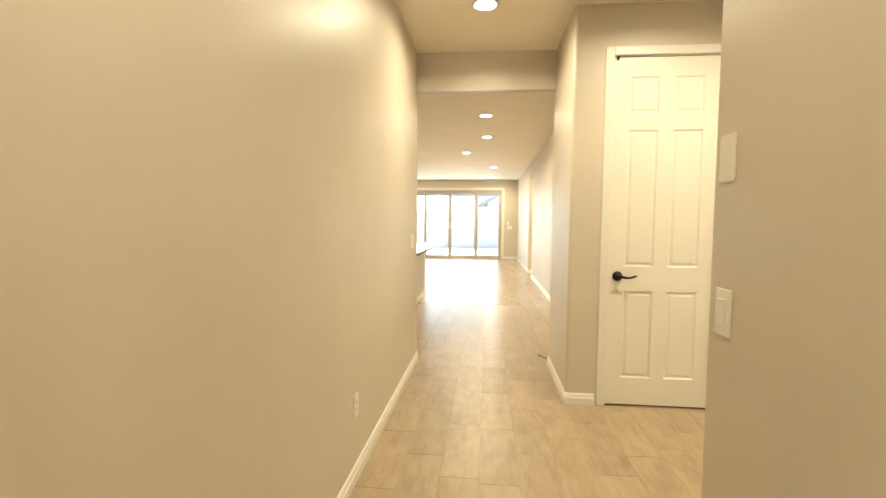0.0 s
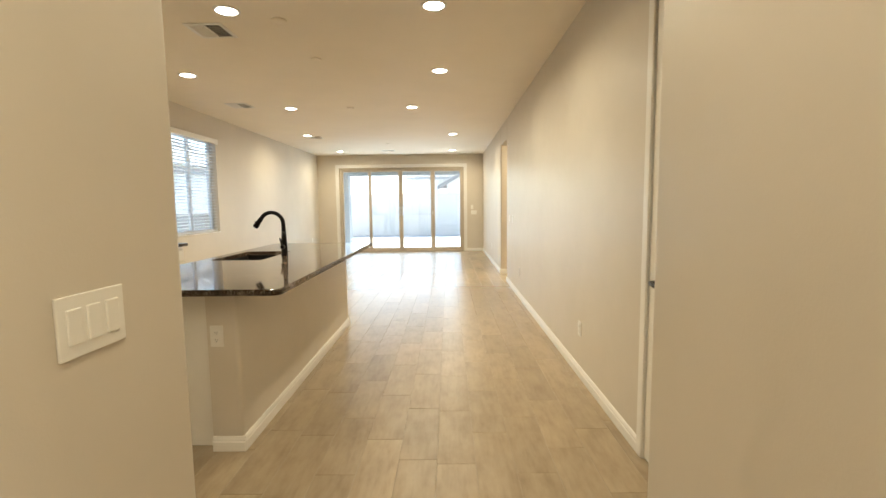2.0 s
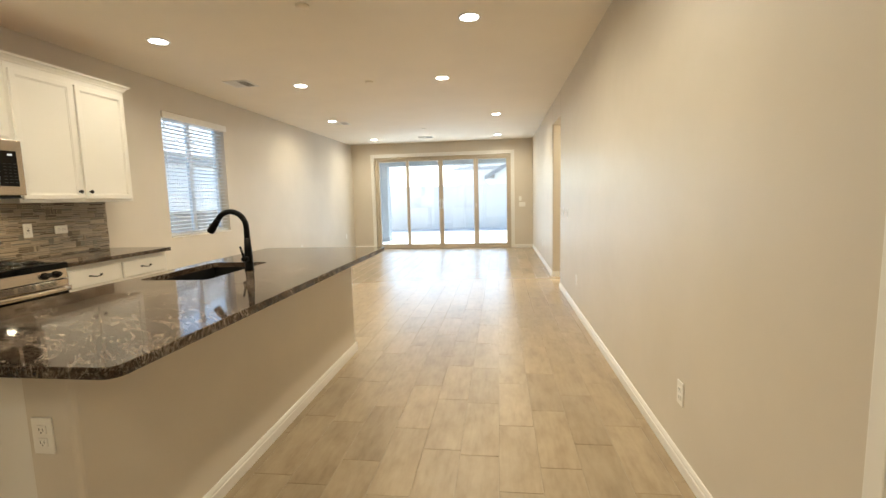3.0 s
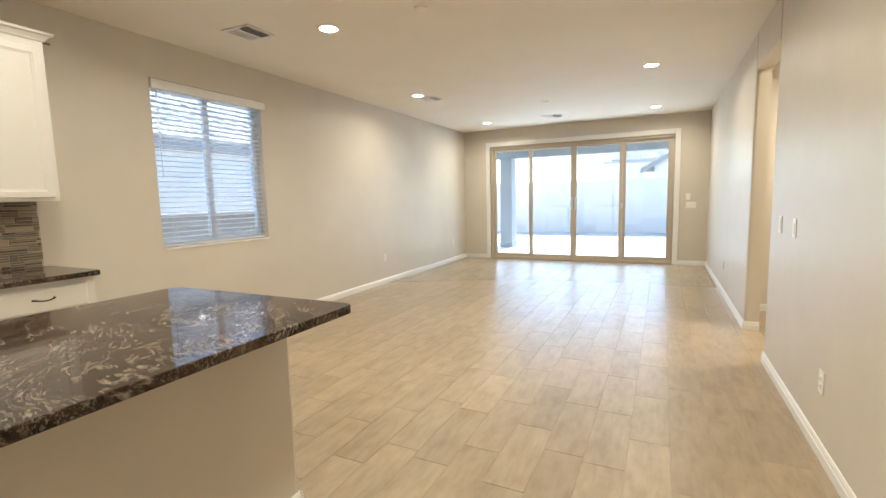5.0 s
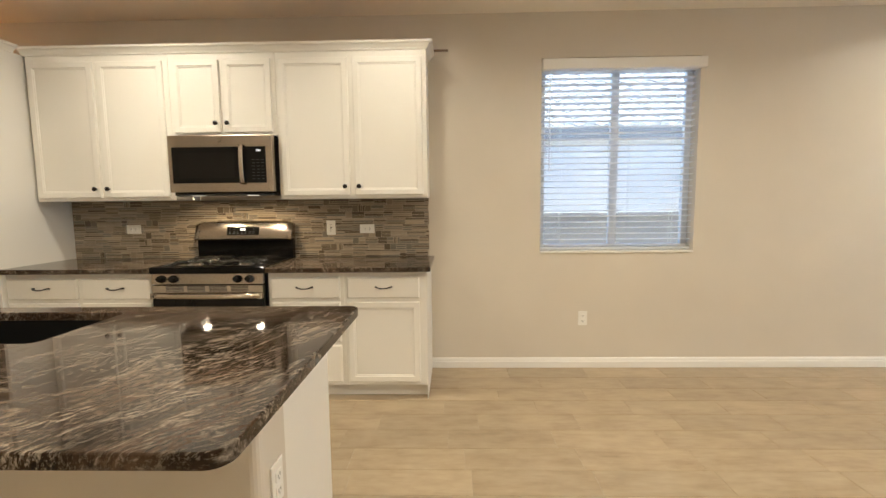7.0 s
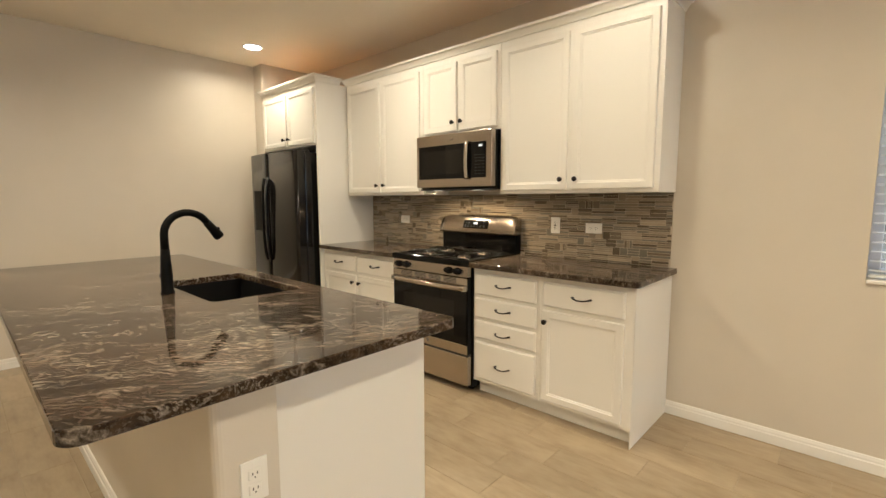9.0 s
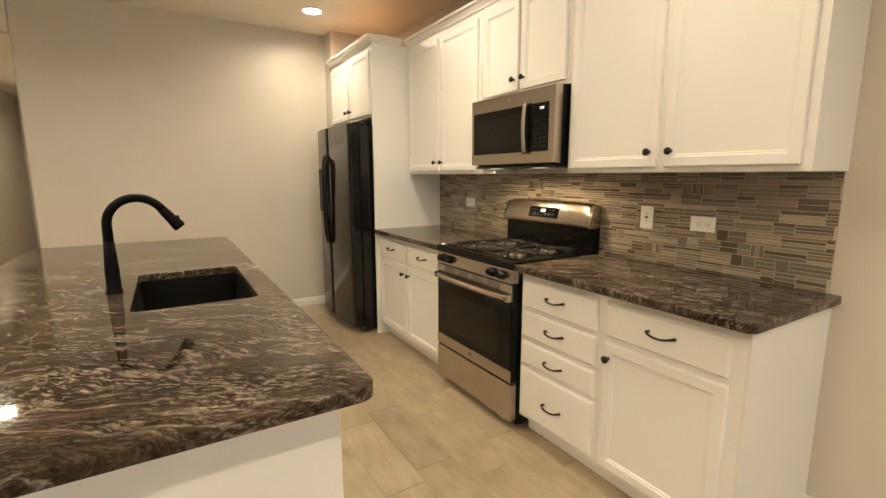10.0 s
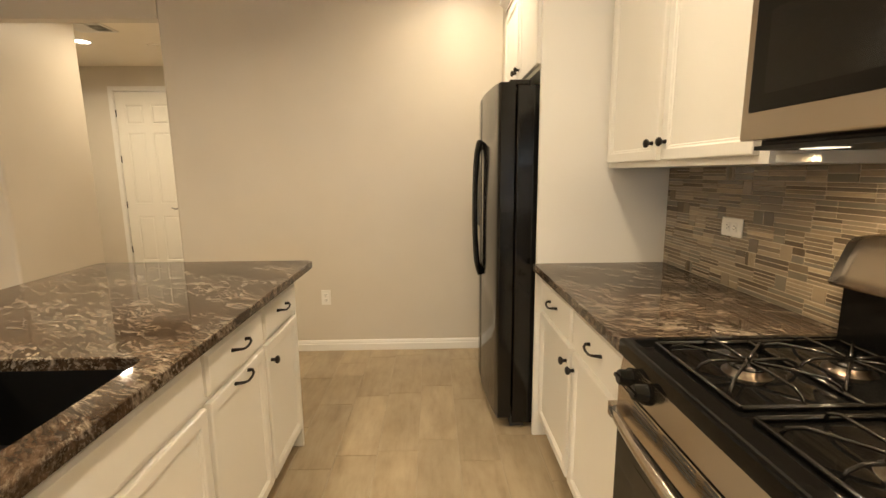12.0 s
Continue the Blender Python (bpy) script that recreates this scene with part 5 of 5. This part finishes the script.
def block_wall(name, at, rz, length, height, label, stone):
    """A wall of concrete blocks in running bond, with a cap course and piers."""
    w = thing(name, label, "garden wall", at=at, rz=rz)
    part("core", box(0, length, 0.002, 0.148, -0.06, height - 0.05), stone, w)
    rows = int((height - 0.05) / 0.2)
    bm = bmesh.new()
    for r in range(rows):
        x = -0.2 if r % 2 else 0.0
        while x < length:
            a, b = max(0, x + 0.005), min(length, x + 0.395)
            if b - a > 0.03:
                cube(bm, a, b, 0.0, 0.15, r * 0.2 + 0.005 - 0.05, r * 0.2 + 0.195 - 0.05)
            x += 0.4
    tagged(part("block_course", bm, stone, w), kind="stuff")
    part("cap", box(0, length, -0.015, 0.165, height - 0.045, height, 0.005), stone, w)
    x = 0.0
    while x <= length:
        part("pier", box(x - 0.15, x + 0.15, -0.06, 0.2, -0.06, height + 0.06, 0.01), stone, w)
        x += 4.9
    return w


block_wall("garden_wall", (-16.0, 24.1, 0), 0, 30.0, 1.84, "pale concrete block garden wall with capped piers", M_BLOCK_PALE)
block_wall("garden_wall", (-5.05, 4.0, 0), 90, 12.0, 1.21, "low grey concrete block wall between the houses", M_BLOCK)


def house(name, at, rz, w, d, wall_h, ridge, label, openings, roof_mat=None, ov=0.45, trim=None):
    """A stucco house with a tiled gable roof; its front faces local -y, the ridge runs along x."""
    hs = thing(name, label, "house", at=at, rz=rz)
    bm = bmesh.new()
    for a, b, z0, z1 in pierced(0, w, -0.06, wall_h, openings):
        cube(bm, a, b, 0, 0.2, z0, z1)
    cube(bm, 0, w, d - 0.2, d, -0.06, wall_h)
    for x in (0, w - 0.2):
        cube(bm, x, x + 0.2, 0.2, d - 0.2, -0.06, wall_h)
        vs = [bm.verts.new((x + q, y, z)) for q in (0, 0.2) for y, z in ((0, wall_h), (d, wall_h), (d / 2, ridge - 0.1))]
        for f in ((0, 1, 2), (3, 5, 4), (0, 3, 4, 1), (1, 4, 5, 2), (2, 5, 3, 0)):
            bm.faces.new([vs[i] for i in f])
    part("wall", bm, M_STUCCO, hs)
    for side in (0, 1):
        y0, y1 = (-ov, d / 2) if side == 0 else (d + ov, d / 2)
        slope = (ridge - wall_h) / (d / 2)
        z0 = wall_h - ov * slope + 0.05
        n_cols = int((w + 2 * ov) / 0.31)
        bm = bmesh.new()
        rows = max(4, int(math.hypot(y1 - y0, ridge - z0) / 0.36))
        for r in range(rows):
            lines = []
            for f, lift, wave in ((r / rows, 0.028, 0.048), ((r + 1.12) / rows, 0.0, 0.042)):
                line = []
                for c in range(n_cols * 8 + 1):
                    x = -ov + (w + 2 * ov) * c / (n_cols * 8)
                    f = min(f, 1.0)
                    line.append(bm.verts.new((x, y0 + (y1 - y0) * f, z0 + (ridge + 0.05 - z0) * f + 0.05 + lift + wave * abs(math.sin(math.pi * c / 8 + 0.4)))))
                lines.append(line)
            for c in range(n_cols * 8):
                bm.faces.new((lines[0][c], lines[0][c + 1], lines[1][c + 1], lines[1][c]))
        bmesh.ops.solidify(bm, geom=bm.faces[:], thickness=0.03)
        part("roof", bm, roof_mat or M_ROOF, hs)
        ys = (y0 - 0.03, y0 + 0.01) if side == 0 else (y0 - 0.01, y0 + 0.03)
        part("fascia", box(-ov, w + ov, ys[0], ys[1], z0 - 0.11, z0 + 0.06), trim or M_FASCIA, hs)
        for x in (-ov - 0.03, w + ov - 0.01):
            bm = bmesh.new()
            vs = [bm.verts.new((x + q, y, z + u)) for q in (0, 0.04) for y, z in ((y0, z0), (y1, ridge + 0.05)) for u in (-0.12, 0.06)]
            for f in ((0, 1, 3, 2), (4, 6, 7, 5), (0, 4, 5, 1), (2, 3, 7, 6), (0, 2, 6, 4), (1, 5, 7, 3)):
                bm.faces.new([vs[i] for i in f])
            part("rake_board", bm, trim or M_FASCIA, hs)
        part("soffit", box(-ov, w + ov, min(y0, 0 if side == 0 else d), max(y0, 0 if side == 0 else d), z0 - 0.11, z0 - 0.08), M_STUCCO, hs)
    for a, b, z0, z1 in openings:
        wd = thing("window", "", "")
        wd.parent = hs
        for x0, x1, u0, u1 in ((a, a + 0.06, z0, z1), (b - 0.06, b, z0, z1), (a + 0.06, b - 0.06, z0, z0 + 0.06), (a + 0.06, b - 0.06, z1 - 0.06, z1)):
            part("frame", box(x0, x1, 0.05, 0.12, u0, u1), M_WFRAME, wd)
        part("pane", box(a + 0.06, b - 0.06, 0.08, 0.09, z0 + 0.06, z1 - 0.06), M_OVENGLASS, wd)
    return hs


house("neighbour_house", (-6.36, -1.0, -0.1), 90, 20, 10, 2.36, 4.66, "white stucco neighbouring house with grey tile roof", [], ov=0.06)
house("neighbour_house", (8.15, 26.2, 0), 90, 10, 8, 2.42, 4.7, "cream stucco house behind the garden wall, tile roof", [], M_ROOF_PALE)
house("neighbour_house", (-2.3, 36.0, 0), 0, 2.8, 5, 3.35, 4.3, "pale far house above the garden wall, tile roof", [], M_ROOF_PALE, trim=M_ROOF_PALE)


# ---- backsplash of mosaic strips ----
splash_y0, splash_y1, splash_z0, splash_z1 = 5.447, 8.300, 0.9155, 1.369
back = solid("backsplash", box(WEST + 0.0005, WEST + 0.006, splash_y0, splash_y1, splash_z0, splash_z1), M_SPLASH,
             "grey-brown glass and stone mosaic strip backsplash", "backsplash", "structure")
rng = random.Random(11)
strips = []
row_h = 0.0504
n_rows = 9
for r in range(n_rows):
    za = splash_z0 + r * row_h
    y = splash_y0 - rng.uniform(0.0, 0.12)
    while y < splash_y1:
        style = rng.random()
        if style < 0.14:
            wd, n = 0.049, 1
        elif style < 0.19:
            wd, n = 0.052, -3
        elif style < 0.33:
            wd, n = rng.choice((0.05, 0.075, 0.10)), 2
        elif style < 0.66:
            wd, n = rng.choice((0.075, 0.10, 0.15)), 3
        else:
            wd, n = rng.choice((0.10, 0.125, 0.15)), 4
        a, b = max(y, splash_y0) + 0.001, min(y + wd, splash_y1) - 0.001
        if b - a > 0.01:
            for k in range(abs(n)):
                if n > 0:
                    strips.append((a, b, za + row_h * k / n + 0.0012, za + row_h * (k + 1) / n - 0.0012))
                else:
                    strips.append((a + (b - a) * k / 3 + 0.0008, a + (b - a) * (k + 1) / 3 - 0.0008, za + 0.0012, za + row_h - 0.0012))
        y += wd


def strip_into(bm, a, b, za, zb, dx):
    c = 0.0012
    lo = [bm.verts.new((WEST + 0.006, y, z)) for y, z in ((a, za), (b, za), (b, zb), (a, zb))]
    hi = [bm.verts.new((WEST + 0.0076 + dx * 0.5, y, z)) for y, z in ((a + c, za + c), (b - c, za + c), (b - c, zb - c), (a + c, zb - c))]
    for k in range(4):
        bm.faces.new((lo[k], lo[(k + 1) % 4], hi[(k + 1) % 4], hi[k]))
    bm.faces.new(hi)


shared = {}
rest_strips = bmesh.new()
picked = 0
for a, b, za, zb in strips:
    dx = rng.choice((0.0, 0.0004, 0.0009))
    if picked < 300 and 5.45 < a < 7.9 and zb > 0.98:
        key = (round(b - a, 3), round(zb - za, 4), dx)
        if key not in shared:
            bm = bmesh.new()
            strip_into(bm, 0, b - a, 0, zb - za, dx)
            shared[key] = mesh_of("mosaic_strip", bm, M_MOSAIC)
        s = new("mosaic_strip", shared[key])
        s.parent = back
        s.location = (0, a, za)
        picked += 1
    else:
        strip_into(rest_strips, a, b, za, zb, dx)
tagged(part("strip_field", rest_strips, M_MOSAIC, back), kind="stuff")


# ---- floor: slab and wood-look tiles ----
slab = bmesh.new()
cube(slab, -3.66, 4.42, -2.12, 16.155, -0.14, -0.0022)
floor = solid("floor", slab, M_GROUT, "wood-look porcelain plank tile floor with pale joints", "floor", "structure")
ROOMS = [(WEST, EAST, KIT, NORTH), (HALL_W, ENTRY_E, -2.0, KIT), (ENTRY_E, 4.3, 1.39, 4.45), (EAST, 2.9, 10.5, 12.6), (1.95, 4.3, 4.45, 6.5), (-2.9, 0.64, NORTH, NORTH + 0.03)]
NEAR = [(HALL_W, EAST, 2.0, 8.3), (-2.95, -1.6, KIT, 9.4), (-3.5, EAST, 8.3, 10.6)]
TW, TL, JX, JY = 0.2, 0.598, 0.0030, 0.0022


def within(x, y, areas, pad=0.0):
    return any(a - pad < x < b + pad and c - pad < y < d + pad for a, b, c, d in areas)


def tile_into(bm, x0, x1, y0, y1):
    b, c, e = 0.0009, 0.0016, 0.0009      # drop, and width at the long and the short edges
    lo = [bm.verts.new((x, y, -0.004)) for x, y in ((x0, y0), (x1, y0), (x1, y1), (x0, y1))]
    mi = [bm.verts.new((x, y, -b)) for x, y in ((x0, y0), (x1, y0), (x1, y1), (x0, y1))]
    hi = [bm.verts.new((x, y, 0)) for x, y in ((x0 + c, y0 + e), (x1 - c, y0 + e), (x1 - c, y1 - e), (x0 + c, y1 - e))]
    for p, q in ((lo, mi), (mi, hi)):
        for k in range(4):
            bm.faces.new((p[k], p[(k + 1) % 4], q[(k + 1) % 4], q[k]))
    bm.faces.new(hi)


bm = bmesh.new()
tile_into(bm, -TW / 2 + JX / 2, TW / 2 - JX / 2, -TL / 2 + JY / 2, TL / 2 - JY / 2)
TILE_MESH = mesh_of("tile", bm, M_TILE)
JOINTS = {2: 0.22, 1: 0.50, 0: 0.54, -1: 0.15, -2: 0.41, -3: 0.20, -11: 0.17, -12: 0.08}      # first cross joint of some rows
rest = bmesh.new()
singles = 0
OFFSETS = [0.0, 0.22, 0.41, 0.12, 0.33, 0.52, 0.06, 0.27, 0.46]
for i in range(-19, 23):
    xc = 0.12 + TW * (i - 0.5)
    off = JOINTS[i] + TL / 2 if i in JOINTS else OFFSETS[i % 9] + 0.02 * ((i * 7) % 3)
    for k in range(-6, 30):
        yc = k * TL + off
        x0, x1, y0, y1 = xc - TW / 2 + JX / 2, xc + TW / 2 - JX / 2, yc - TL / 2 + JY / 2, yc + TL / 2 - JY / 2
        whole = all(within(x, y, ROOMS, 0.001) for x, y in ((x0, y0), (x1, y0), (x0, y1), (x1, y1), (xc, yc)))
        if whole and singles < 300 and within(xc, yc, NEAR):
            t = new("tile", TILE_MESH)
            t.parent = floor
            t.location = (xc, yc, random.uniform(-0.0003, 0.0003))
            singles += 1
        elif whole:
            tile_into(rest, x0, x1, y0, y1)
        else:
            for ra, rb, rc, rd in ROOMS:
                cx0, cx1, cy0, cy1 = max(x0, ra), min(x1, rb), max(y0, rc), min(y1, rd)
                if cx1 - cx0 > 0.006 and cy1 - cy0 > 0.006:
                    tile_into(rest, cx0, cx1, cy0, cy1)
tagged(part("tile_field", rest, M_TILE, floor), kind="stuff")
